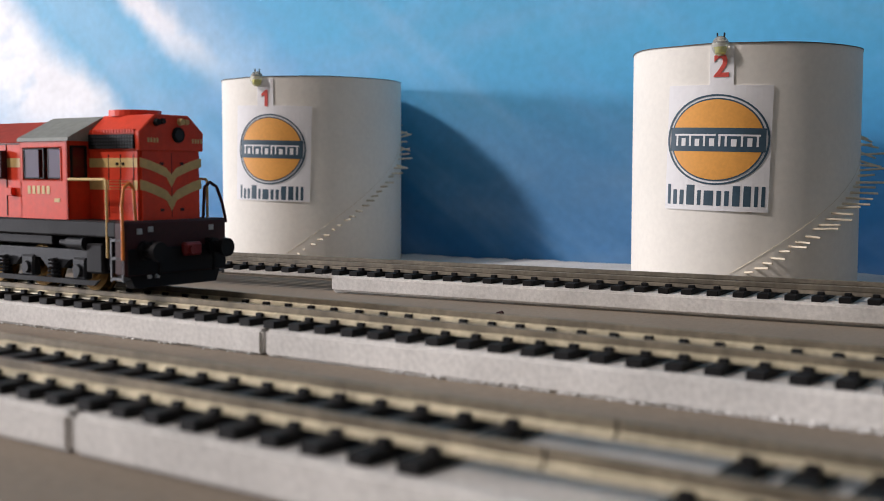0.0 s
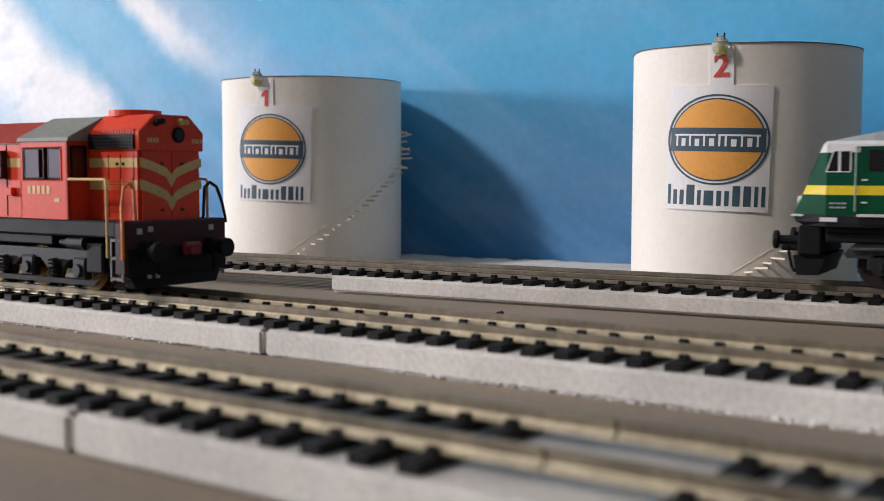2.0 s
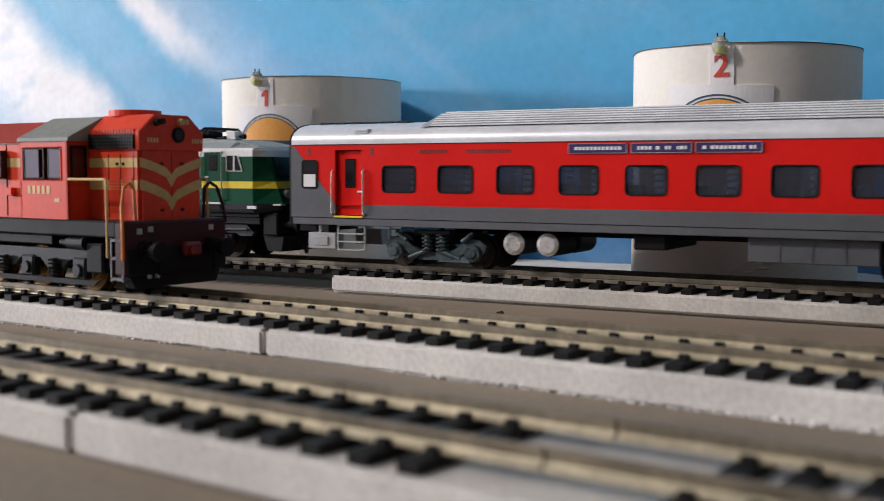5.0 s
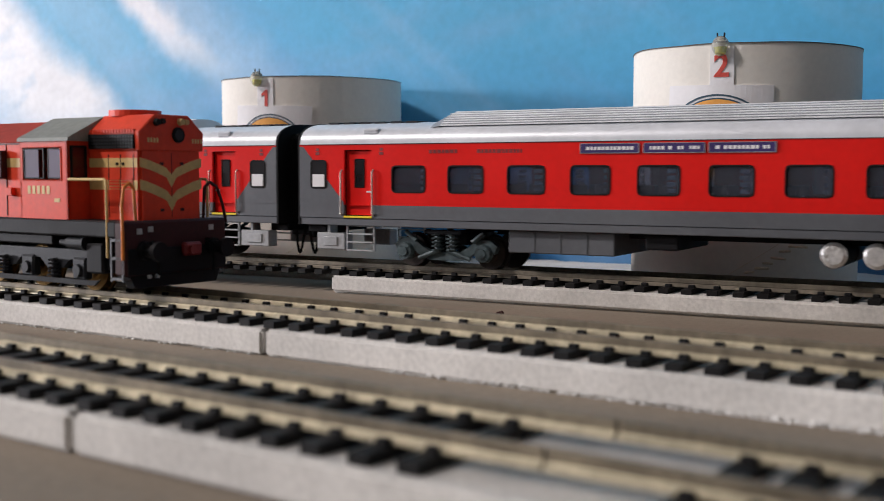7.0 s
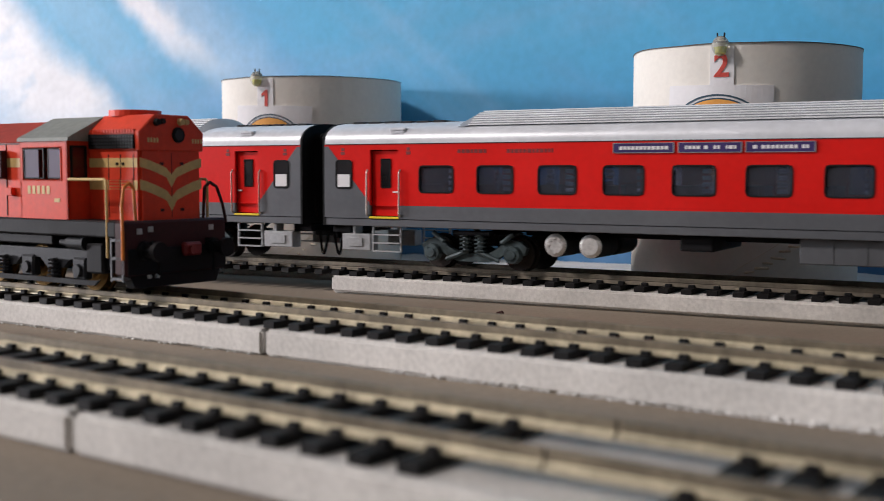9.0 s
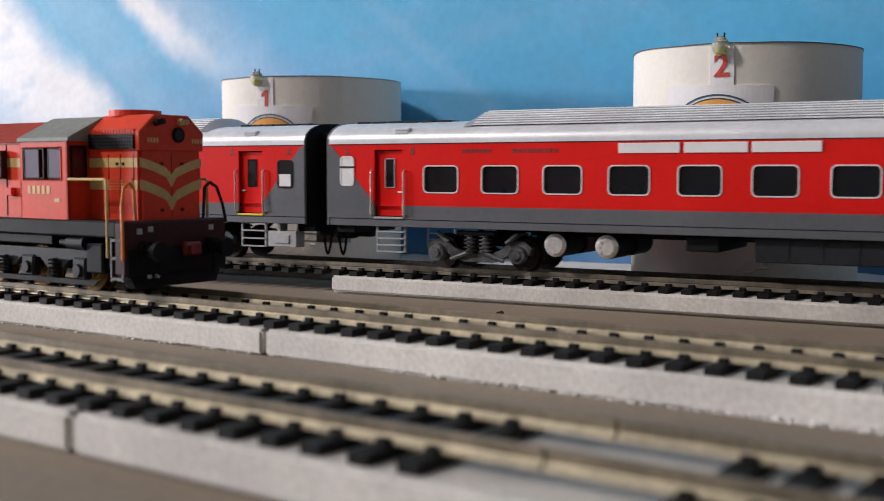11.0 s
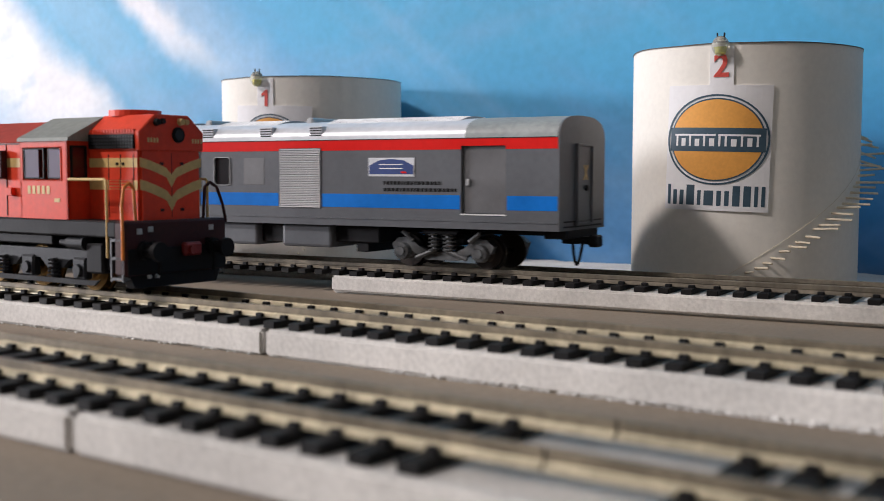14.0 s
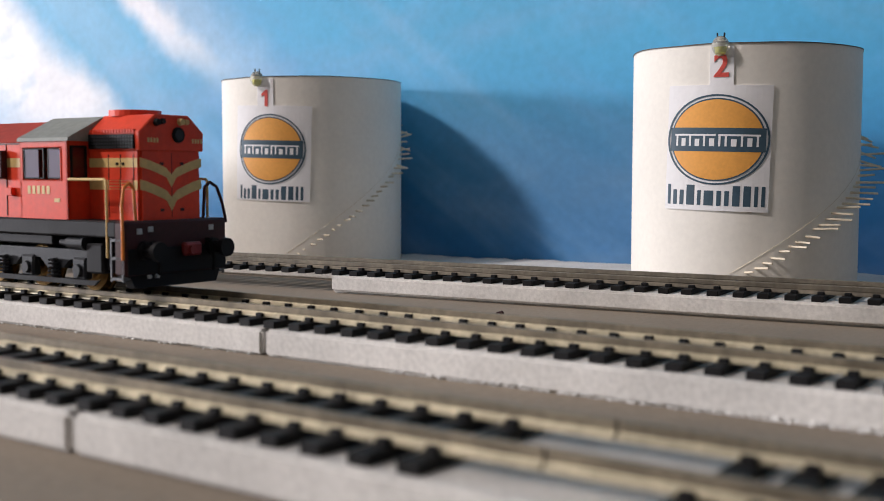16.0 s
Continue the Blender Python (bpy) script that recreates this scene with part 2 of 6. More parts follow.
def prism(bm, pts, x0, x1, axis="x"):
    """A closed outline, extruded. axis x: outline in y, z; axis y: outline in x, z."""
    rows = []
    for t in (x0, x1):
        rows.append([bm.verts.new((t, a, b) if axis == "x" else (a, t, b)) for a, b in pts])
    k = len(pts)
    for i in range(k):
        bm.faces.new((rows[0][i], rows[0][(i + 1) % k], rows[1][(i + 1) % k], rows[1][i]))
    bm.faces.new(rows[0]), bm.faces.new(rows[1])
    return bm


def wall_with_holes(x0, x1, z0, z1, holes, y, thick):
    """A plate in the x-z plane with openings (x0, x1, z0, z1) through it."""
    bm = bmesh.new()
    xs = sorted({x0, x1, *[v for h in holes for v in h[:2]]})
    zs = sorted({z0, z1, *[v for h in holes for v in h[2:]]})
    vs = {}

    def at(a, b, yy):
        k = (a, b, yy)
        if k not in vs:
            vs[k] = bm.verts.new((a, yy, b))
        return vs[k]

    def filled(i, j):
        if not (0 <= i < len(xs) - 1 and 0 <= j < len(zs) - 1):
            return False
        cx, cz = (xs[i] + xs[i + 1]) / 2, (zs[j] + zs[j + 1]) / 2
        return not any(h[0] < cx < h[1] and h[2] < cz < h[3] for h in holes)
    for i in range(len(xs) - 1):
        for j in range(len(zs) - 1):
            if not filled(i, j):
                continue
            a, b, c, d = xs[i], xs[i + 1], zs[j], zs[j + 1]
            for yy in (y, y + thick):
                bm.faces.new((at(a, c, yy), at(b, c, yy), at(b, d, yy), at(a, d, yy)))
            for ok, p, q in ((filled(i - 1, j), (a, c), (a, d)), (filled(i + 1, j), (b, c), (b, d)), (filled(i, j - 1), (a, c), (b, c)), (filled(i, j + 1), (a, d), (b, d))):
                if not ok:
                    bm.faces.new((at(*p, y), at(*q, y), at(*q, y + thick), at(*p, y + thick)))
    return bm


def ring(x0, x1, z0, z1, w, y0, y1, bm=None):
    """A rectangular frame in the x-z plane."""
    bm = bm or bmesh.new()
    box(bm, x0 - w, x1 + w, y0, y1, z1, z1 + w, 0.1)
    box(bm, x0 - w, x1 + w, y0, y1, z0 - w, z0, 0.1)
    box(bm, x0 - w, x0, y0, y1, z0, z1)
    box(bm, x1, x1 + w, y0, y1, z0, z1)
    return bm


def text_mesh(body, size, extrude, bold=0.0):
    cu = bpy.data.curves.new("lettering", "FONT")
    cu.body, cu.size, cu.extrude, cu.offset = body, size, extrude, bold
    cu.align_x, cu.align_y = "LEFT", "BOTTOM"
    ob = bpy.data.objects.new("lettering", cu)
    scene.collection.objects.link(ob)
    me = bpy.data.meshes.new_from_object(ob.evaluated_get(bpy.context.evaluated_depsgraph_get()))
    bpy.data.objects.remove(ob)
    me.materials.clear()
    return me


def rounded_ring(x0, x1, z0, z1, w, r, y0, y1):
    """A window frame with rounded corners; its inner corners fill the opening's corners."""
    bm = bmesh.new()

    def loop(a, b, c, d, rad):
        pts = []
        for cx, cz, s0 in ((b - rad, d - rad, 0), (a + rad, d - rad, 90), (a + rad, c + rad, 180), (b - rad, c + rad, 270)):
            for k in range(4):
                t = radians(s0 + 30 * k)
                pts.append((cx + rad * math.cos(t), cz + rad * math.sin(t)))
        return pts
    outer, inner = loop(x0 - w, x1 + w, z0 - w, z1 + w, r + w), loop(x0 + 0.1, x1 - 0.1, z0 + 0.1, z1 - 0.1, r)
    rows = [[bm.verts.new((x, y, z)) for x, z in pts] for pts, y in ((outer, y0), (inner, y0), (inner, y1), (outer, y1))]
    n = len(outer)
    for i in range(n):
        j = (i + 1) % n
        for a, b in ((0, 1), (1, 2), (2, 3), (3, 0)):
            bm.faces.new((rows[a][i], rows[a][j], rows[b][j], rows[b][i]))
    return bm


# ---- room shell ----
def room():
    x0, x1, y0, y1, z0, z1 = -2600, 2300, -2800, 900, -750, 3250
    floor = solid("floor", B(x0, x1, y0, y1, z0 - 60, z0), ROOMFLOOR, "dull tiled room floor under the layout table", "floor", kind="structure")
    solid("ceiling", B(x0, x1, y0, y1, z1, z1 + 60), ROOMCEIL, "plain painted room ceiling", "ceiling", kind="structure")
    solid("wall_north", B(x0, x1, y1, y1 + 80, z0, z1), ROOMWALL, "plain painted room wall", "wall", kind="structure")
    solid("wall_south", B(x0, x1, y0 - 80, y0, z0, z1), ROOMWALL, "plain painted room wall", "wall", kind="structure")
    solid("wall_east", B(x1, x1 + 80, y0, y1, z0, z1), ROOMWALL, "plain painted room wall", "wall", kind="structure")
    # unseen wall, its openings placed where the sun and lamps shine in
    bm = wall_with_holes(y0, y1, z0, z1, [(-2620, -1320, 2030, 3180), (-730, -200, 140, 480)], 0, 80)
    bmesh.ops.rotate(bm, cent=(0, 0, 0), matrix=Matrix.Rotation(radians(90), 3, "Z"), verts=bm.verts)
    bmesh.ops.translate(bm, vec=(x0, 0, 0), verts=bm.verts)
    solid("wall_west", bm, ROOMWALL, "painted room wall with two window openings", "wall", kind="structure")


room()


# ---- ground: one sheet of cardboard, a little bowed ----
def ground_level(y):
    t = min(1.0, max(0.0, (300 - y) / 100))
    return 1.1 * t * t * (3 - 2 * t)


def ground():
    bm = bmesh.new()
    xs = np.linspace(-2200, 1950, 166)
    ys = np.linspace(-60, 520, 59)
    rows = [[bm.verts.new((x, y, ground_level(y) + 0.12 * noise.noise((x * 0.02, y * 0.03, 0)))) for x in xs] for y in ys]
    for a, b in zip(rows, rows[1:]):
        for i in range(len(xs) - 1):
            bm.faces.new((a[i], a[i + 1], b[i + 1], b[i]))
    r = bmesh.ops.extrude_face_region(bm, geom=bm.faces[:])
    bmesh.ops.translate(bm, vec=(0, 0, -4), verts=[v for v in r["geom"] if isinstance(v, bmesh.types.BMVert)])
    solid("ground", bm, CARD, "grey-brown cardboard baseboard sheet, slightly stained", "baseboard", kind="structure", smooth=True)
    t = thing("layout_table", "plain wooden table under the model railway", "table")
    part("tabletop", B(-2220, 1970, -70, 540, -30, -4.2, 1.0), CARD, t)
    for x, y in ((-2180, -30), (-130, -30), (1930, -30), (-2180, 500), (-130, 500), (1930, 500)):
        part("leg", B(x - 25, x + 25, y - 25, y + 25, -750, -30, 2), CARD, t)


ground()


def sky_board():
    bm = bmesh.new()
    xs = np.linspace(-1400, 900, 78)
    zs = np.linspace(0, 420, 15)
    rows = [[bm.verts.new((x, 478 + 1.2 * noise.noise((x * 0.008, z * 0.01, 3)), z)) for x in xs] for z in zs]
    for a, b in zip(rows, rows[1:]):
        for i in range(len(xs) - 1):
            bm.faces.new((a[i], a[i + 1], b[i + 1], b[i]))
    r = bmesh.ops.extrude_face_region(bm, geom=bm.faces[:])
    bmesh.ops.translate(bm, vec=(0, 4, 0), verts=[v for v in r["geom"] if isinstance(v, bmesh.types.BMVert)])
    solid("backdrop", bm, SKYPRINT, "printed blue sky backdrop sheet with white clouds", "backdrop", kind="structure", smooth=True)


sky_board()

# ---- the three tracks ----
PITCH, GAUGE = 7.2703, 17.4


def rail_profile(y):
    half = [(1.25, 0.0), (1.22, 0.30), (0.62, 0.85), (0.45, 1.05), (0.60, 1.30), (0.60, 2.36), (0.45, 2.5)]
    return [(y + a, b) for a, b in half] + [(y - a, b) for a, b in reversed(half)]


def sleeper_mesh():
    bm = bmesh.new()
    box(bm, -1.65, 1.65, -15.2, 15.2, -1.6, 0, 0.15)
    for y in (-GAUGE / 2, GAUGE / 2):
        for s in (-1, 1):
            box(bm, -0.95, 0.95, y + s * 1.45 - 0.62, y + s * 1.45 + 0.62, -0.1, 0.9, 0.2)
    return finish(bm)


SLEEPER_MESH = sleeper_mesh()
SLEEPER_MESH.materials.append(SLEEPER)


def railway_track(ox, oy, dx, dy, foot, phase, n0, n1, length, skip=(), label="", shift=0.0, spare=None, foot_paint=None):
    """foot: height of the rail's foot. The origin is on the near rail's clips; the frame's x runs along the track."""
    foot_paint = foot_paint or BRASS
    ang = math.degrees(math.atan2(dy, dx))
    m = Matrix.Translation((ox * 0.001, oy * 0.001, foot * 0.001)) @ pose(0, 0, 0, 0, 0, ang) @ Matrix.Translation((0, 0.0101, 0))
    t = thing("railway_track", label, "railway track", "model railway tracks", m=m)
    for s in (-1, 1):
        bm = bmesh.new()
        for a, b in length:
            prism(bm, rail_profile(s * GAUGE / 2), a, b)
        rail = part("rail", bm, foot_paint, t, "tarnished nickel-silver rail" if foot_paint == BRASS else "dull brown tarnished rail")
        rail.data.materials.append(HEAD_BROWN if foot_paint == BRASS else OLDRAIL)
        # head faces take a darker brown than the foot
        for f in rail.data.polygons:
            f.material_index = 1 if f.center.z > 0.001 else 0
    rnd = random.Random(4)
    for n in range(n0, n1):
        if n in skip:
            continue
        ob = part("sleeper", SLEEPER_MESH, None, t)
        ob.location = ((phase + n * PITCH + (shift if n > 14 else 0.0) + rnd.uniform(-0.12, 0.12)) * 0.001, rnd.uniform(-0.0002, 0.0002), 0)
        ob.rotation_euler = (0, 0, radians(rnd.uniform(-0.8, 0.8)))
    if spare:
        bm = bmesh.new()
        for n in range(*spare):
            if not n0 <= n < n1:
                x = phase + n * PITCH
                box(bm, x - 1.65, x + 1.65, -15.2, 15.2, -1.6, 0)
        tagged(part("distant_sleepers", bm, SLEEPER, t), kind="stuff")
    return t, m


track_back, M_BACK = railway_track(-182.741, 323.218, 1, 0, 7.7, -90.02, -70, 62, [(-2000, 2120)], spare=(-260, 310), foot_paint=OLDRAIL, label="straight model track on a raised white foam strip")
track_mid, M_MID = railway_track(-111.461, 197.145, 0.99625, -0.08648, 8.6, -64.51, -62, 48, [(-520, 320)], label="straight model track beneath the red locomotive")
track_front, M_FRONT = railway_track(-63.341, 112.033, 0.99427, -0.10692, 8.75, -81.33, -50, 40, [(-420, 13.0), (13.5, 300)], skip=(12, 13, 14), shift=2.4, label="out of focus model track with a rail joint")


def foam_strip(m, off0, off1, spans, z0, z1, label, material=FOAM, name="foam_block", foot=0.0):
    """Foam blocks laid end to end along a track."""
    rnd = random.Random(7)
    for a, b in spans:
        bm = B(a, b, off0, off1, z0, z1)
        bmesh.ops.subdivide_edges(bm, edges=[e for e in bm.edges if abs(e.verts[0].co.x - e.verts[1].co.x) > 1], cuts=min(90, int((b - a) / 4)), use_grid_fill=True)
        for v in bm.verts:
            k = noise.noise((v.co.x * 0.15, v.co.z * 0.3, v.co.y * 0.02))
            v.co.y += 0.07 * k
            if v.co.z > (z0 + z1) / 2:
                v.co.z += 0.04 * k
        es = [e for e in bm.edges if len(e.link_faces) == 2 and e.calc_face_angle(0) > 1.0]
        bmesh.ops.bevel(bm, geom=es, offset=0.7, segments=2, affect="EDGES")
        if foot:
            box(bm, a + 0.3, b - 0.3, off0 + 2.2, off1 - 2.2, z0 - foot, z0 + 0.2)
        solid(name, bm, material, label, "foam strip" if material == FOAM else "cardboard", "foam strips under the tracks", m=m, smooth=False)


FOOT = 1.6
foam_strip(M_BACK, -16.2, 17.5, [(-40.4, 190), (190.4, 560), (560.4, 1300), (1300.4, 2120)], -7.1, -FOOT, "white bead foam strip raising the far track", foot=0.6)
foam_strip(M_BACK, 23.0, 40.0, [(-2000, -800.4), (-800, -40.8)], -7.7, -FOOT, "white bead foam strip raising the far track")
foam_strip(M_MID, -16.8, 17.5, [(-520, -43.4), (-42.6, 120), (120.5, 330)], -7.6, -FOOT, "rough white foam strip under the middle track")
foam_strip(M_FRONT, -16.8, 17.5, [(-400, -61.0), (-60.0, 60), (60.5, 300)], -7.6, -FOOT, "rough white foam strip under the front track")


# ---- oil tanks ----
def curved_patch(bm, R, a0, a1, z0, z1, cut=None, thick=0.12, base=None):
    """A thin sheet lying on a cylinder: angles in degrees, heights in mm."""
    n = max(2, int(abs(a1 - a0) / 2.5))
    base = R - 0.05 if base is None else base
    rows = []
    for i in range(n + 1):
        a = radians(a0 + (a1 - a0) * i / n)
        c, s = math.cos(a), math.sin(a)
        rows.append([bm.verts.new((rr * c, rr * s, zz)) for rr, zz in ((R + thick, z0), (R + thick, z1), (base, z1), (base, z0))])
    for p, q in zip(rows, rows[1:]):
        for i in range(4):
            bm.faces.new((p[i], q[i], q[(i + 1) % 4], p[(i + 1) % 4]))
    bm.faces.new(rows[0]), bm.faces.new(rows[-1])
    return bm


def curved_disc(bm, R, ac, zc, r0, r1, zmin=-99, zmax=99, thick=0.2):
    """A flat ring or part of a disc wrapped on a cylinder; r0 inner and r1 outer radius, cut to zmin..zmax about its centre."""
    n, k = 64, 20
    zs = np.linspace(max(-r1, zmin), min(r1, zmax), 24)
    if r0 == 0:
        left, right = [], []
        for z in zs:
            w = math.sqrt(max(0.0, r1 * r1 - z * z))
            row = []
            for j in range(k + 1):
                a = radians(ac) + (-w + 2 * w * j / k) / R
                row.append(bm.verts.new(((R + thick) * math.cos(a), (R + thick) * math.sin(a), zc + z)))
            left.append(row)
        for p, q in zip(left, left[1:]):
            for j in range(k):
                bm.faces.new((p[j], p[j + 1], q[j + 1], q[j]))
    else:
        rows = []
        for i in range(n):
            t = 2 * math.pi * i / n
            rows.append([bm.verts.new(((R + thick) * math.cos(radians(ac) + r * math.cos(t) / R), (R + thick) * math.sin(radians(ac) + r * math.cos(t) / R), zc + r * math.sin(t))) for r in (r0, r1)])
        for i in range(n):
            p, q = rows[i], rows[(i + 1) % n]
            bm.faces.new((p[0], p[1], q[1], q[0]))
    ret = bmesh.ops.extrude_face_region(bm, geom=bm.faces[:])
    for v in ret["geom"]:
        if isinstance(v, bmesh.types.BMVert):
            s = (R + thick + 0.08) / (R + thick)
            v.co.x *= s
            v.co.y *= s
    bmesh.ops.remove_doubles(bm, verts=bm.verts, dist=0.001)
    return bm


def oil_tank(cx, cy, R, H, sheet_at, tag_at, lamp_at, digit, stairs, label, sheet_half, disc, stick):
    """Angles are about the tank's axis, in degrees."""
    t = thing("oil_tank", label, "storage tank", "model oil tanks", m=pose(cx * 0.001, cy * 0.001, 0.0))
    bm = bmesh.new()
    n = 96
    rnd = random.Random(int(cx))
    rows = []
    zs = [0, 0.2 * H, 0.45 * H, 0.7 * H, 0.9 * H, H]
    for i in range(n):
        a = 2 * math.pi * i / n
        wob = 0.25 * noise.noise((math.cos(a) * 1.5, math.sin(a) * 1.5, cx)) + (0.25 if i == 9 else 0)
        rows.append([bm.verts.new(((R + wob) * math.cos(a), (R + wob) * math.sin(a), z + (0.5 * noise.noise((math.cos(a) * 2, math.sin(a) * 2, 5)) if z == H else 0))) for z in zs] +
                    [bm.verts.new(((R - 0.9) * math.cos(a), (R - 0.9) * math.sin(a), z)) for z in (H - 0.1, 0)])
    for i in range(n):
        p, q = rows[i], rows[(i + 1) % n]
        for j in range(len(p)):
            bm.faces.new((p[j], q[j], q[(j + 1) % len(p)], p[(j + 1) % len(p)]))
    part("shell", bm, PAPER, t, "cream card cylinder, open at the top", smooth=True)
    bm = bmesh.new()
    rr = []
    for i in range(n):
        a = 2 * math.pi * i / n
        zz = 0.5 * noise.noise((math.cos(a) * 2, math.sin(a) * 2, 5))
        rr.append([bm.verts.new((r * math.cos(a), r * math.sin(a), H + zz + h)) for r, h in ((R + 0.22, -0.25), (R + 0.22, 0.12), (R - 1.0, 0.12))])
    for i in range(n):
        p, q = rr[i], rr[(i + 1) % n]
        for j in (0, 1):
            bm.faces.new((p[j], q[j], q[j + 1], p[j + 1]))
    part("rim", bm, RIM, t, "dark torn card edge")
    # printed sheet with an oval emblem, pasted on a little crooked
    half = math.degrees(sheet_half / R)
    rx, rz, zc = disc
    lean = 0.030

    def crooked(bm, slope):
        for v in bm.verts:
            ang = math.atan2(v.co.y, v.co.x)
            off = (math.degrees(ang) - sheet_at + 180) % 360 - 180
            rad = math.hypot(v.co.x, v.co.y)
            ang += slope * (v.co.z - zc) / R
            v.co = Vector((rad * math.cos(ang), rad * math.sin(ang), v.co.z - 0.025 * radians(off) * R))
        return bm

    def oval(r0, r1, lift):
        bm = curved_disc(bmesh.new(), R + lift, sheet_at, zc, r0 * rx, r1 * rx)
        for v in bm.verts:
            v.co.z = zc + (v.co.z - zc) * rz / rx
        return crooked(bm, lean)
    sheet = part("logo_sheet", crooked(curved_patch(bmesh.new(), R + 0.3, sheet_at - half, sheet_at + half, 28.9, 70.3, thick=0.15, base=R - 0.1), lean), SHEET, t, "white printed paper square, pasted slightly crooked")
    part("outer_ring", oval(0.962, 1.0, 0.35), INK_NAVY, sheet)
    part("orange_disc", oval(0, 0.905, 0.35), INK_ORANGE, sheet, "orange printed disc", smooth=True)
    part("inner_ring", oval(0.888, 0.918, 0.37), INK_NAVY, sheet)
    half_band = math.degrees(0.915 * rx / R)
    part("band", crooked(curved_patch(bmesh.new(), R + 0.6, sheet_at - half_band, sheet_at + half_band, zc - 3.9, zc + 3.9, thick=0.1, base=R + 0.4), lean), INK_NAVY, sheet, "navy printed band")

    def bars(material, lift, z0, heights, widths, gap):
        x = -(sum(widths) + gap * (len(widths) - 1)) / 2
        for w, h in zip(widths, heights):
            bm = curved_patch(bmesh.new(), R + lift, sheet_at + math.degrees(x / R), sheet_at + math.degrees((x + w) / R), z0, z0 + h, thick=0.06, base=R + lift - 0.02)
            part("bar", crooked(bm, lean), material, sheet)
            x += w + gap
    k = rx / 17.8
    bars(SHEET, 0.72, zc + 1.2, [0.6, 0.6], [14.6 * k, 13.6 * k], 0.9 * k)
    bars(SHEET, 0.72, zc - 2.2, [3.4, 2.6, 3.4, 2.4, 3.4, 2.6, 3.4, 3.4, 2.4, 3.4, 2.8, 3.4], [w * k for w in (0.7, 1.5, 0.7, 1.6, 0.7, 1.7, 0.7, 0.7, 1.8, 0.7, 1.6, 0.7)], 1.35 * k)
    cap = 6.7 if rx > 17 else 5.9
    low = 0.74 * cap
    bars(INK_NAVY, 0.45, zc - 21.8, [cap, low, low, cap, low, low, low, low, cap, cap, cap, cap], [w * k for w in (1.2, 1.5, 1.5, 2.9, 1.2, 3.2, 1.5, 1.5, 2.4, 2.4, 1.2, 1.2)], 1.1 * k)
    # number tag
    ht = math.degrees(3.9 / R)
    tag = part("number_tag", curved_patch(bmesh.new(), R + 0.3, tag_at - ht, tag_at + ht, H - 14.2, H - 1.0, thick=0.15, base=R - 0.1), SHEET, t, "small paper tag with a red number")
    if digit == "1":
        bm = prism(bmesh.new(), [(2.6, 0), (4.1, 0), (4.1, 7.0), (2.9, 7.0), (1.0, 5.4), (1.0, 4.2), (2.6, 5.0)], -0.12, 0.12, "y")
        bmesh.ops.rotate(bm, cent=(0, 0, 0), matrix=Matrix.Rotation(radians(-90), 3, "X"), verts=bm.verts)
        me = finish(bm)
    else:
        me = text_mesh(digit, 0.0104, 0.00012, 0.00022)
    ob = part("digit", me, INK_RED, tag)
    a = radians(tag_at)
    ob.matrix_local = Matrix.Translation(((R + 0.55) * 0.001 * math.cos(a), (R + 0.55) * 0.001 * math.sin(a), (H - 13.0) * 0.001)) @ pose(0, 0, 0, 90, 0, tag_at + 90) @ Matrix.Translation((-0.0027, 0, 0))
    # small lamp clipped on the rim
    a = radians(lamp_at)
    bm = bmesh.new()
    c = Vector(((R + 1.6) * math.cos(a), (R + 1.6) * math.sin(a), H - 1.2))
    bmesh.ops.create_uvsphere(bm, u_segments=16, v_segments=10, radius=2.9, matrix=Matrix.Translation(c) @ Matrix.Diagonal((1, 1, 1.15, 1)))
    led = part("lamp_bulb", bm, CLEAR, t, "clear round lamp bulb", smooth=True)
    bm = bmesh.new()
    cyl(bm, (c.x, c.y, c.z - 2.2), (c.x, c.y, c.z - 0.3), 1.3, 1.7, seg=14)
    part("die", bm, LEDYELLOW, led)
    bm = bmesh.new()
    side = Vector((-math.sin(a), math.cos(a), 0)) * 1.3
    for s in (-1, 1):
        tube(bm, [c + side * s * 0.8 + Vector((0, 0, 1.5)), c + side * s * 0.9 + Vector((-0.4 * math.cos(a), -0.4 * math.sin(a), 4.3))], 0.3)
    part("lead_wires", bm, BLACK, led)
    # spiral of stick steps
    a0, a1, z0, z1, count = stairs
    for i in range(count):
        f = i / (count - 1)
        ang = radians(a0 + (a1 - a0) * f + rnd.uniform(-0.7, 0.7))
        z = z0 + (z1 - z0) * f + rnd.uniform(-0.4, 0.4)
        L = rnd.uniform(*stick)
        out = ang + 0.35 + rnd.uniform(-0.22, 0.22) * (1.6 if f > 0.55 else 0.7)
        d = Vector((math.cos(out), math.sin(out), rnd.uniform(-0.05, 0.12) + (rnd.choice((-0.3, 0.0, 0.15)) if f > 0.6 else 0)))
        p = Vector(((R - 0.6) * math.cos(ang), (R - 0.6) * math.sin(ang), z))
        part("step_stick", cyl(bmesh.new(), p, p + d * L, 0.42, 0.36, seg=6), STICK, t)
    # scored line along the stair
    bm = bmesh.new()
    pts = []
    for i in range(30):
        f = i / 29
        ang = radians(a0 - 4 + (a1 - a0) * f)
        pts.append(((R + 0.12) * math.cos(ang), (R + 0.12) * math.sin(ang), z0 + 1.5 + (z1 - z0) * f))
    tube(bm, pts, 0.08, 4)
    part("scored_line", bm, STICK, t)
    return t


oil_tank(-314.9, 433.0, 41.4, 83.0, -54 - 26.5, -54 - 29.0, -54 - 33.5, "1", (-67, 62, 4, 70, 33), "cream card oil tank numbered 1, by the sky backdrop", 18.6, (16.6, 15.3, 51.4), (3.0, 8.0))
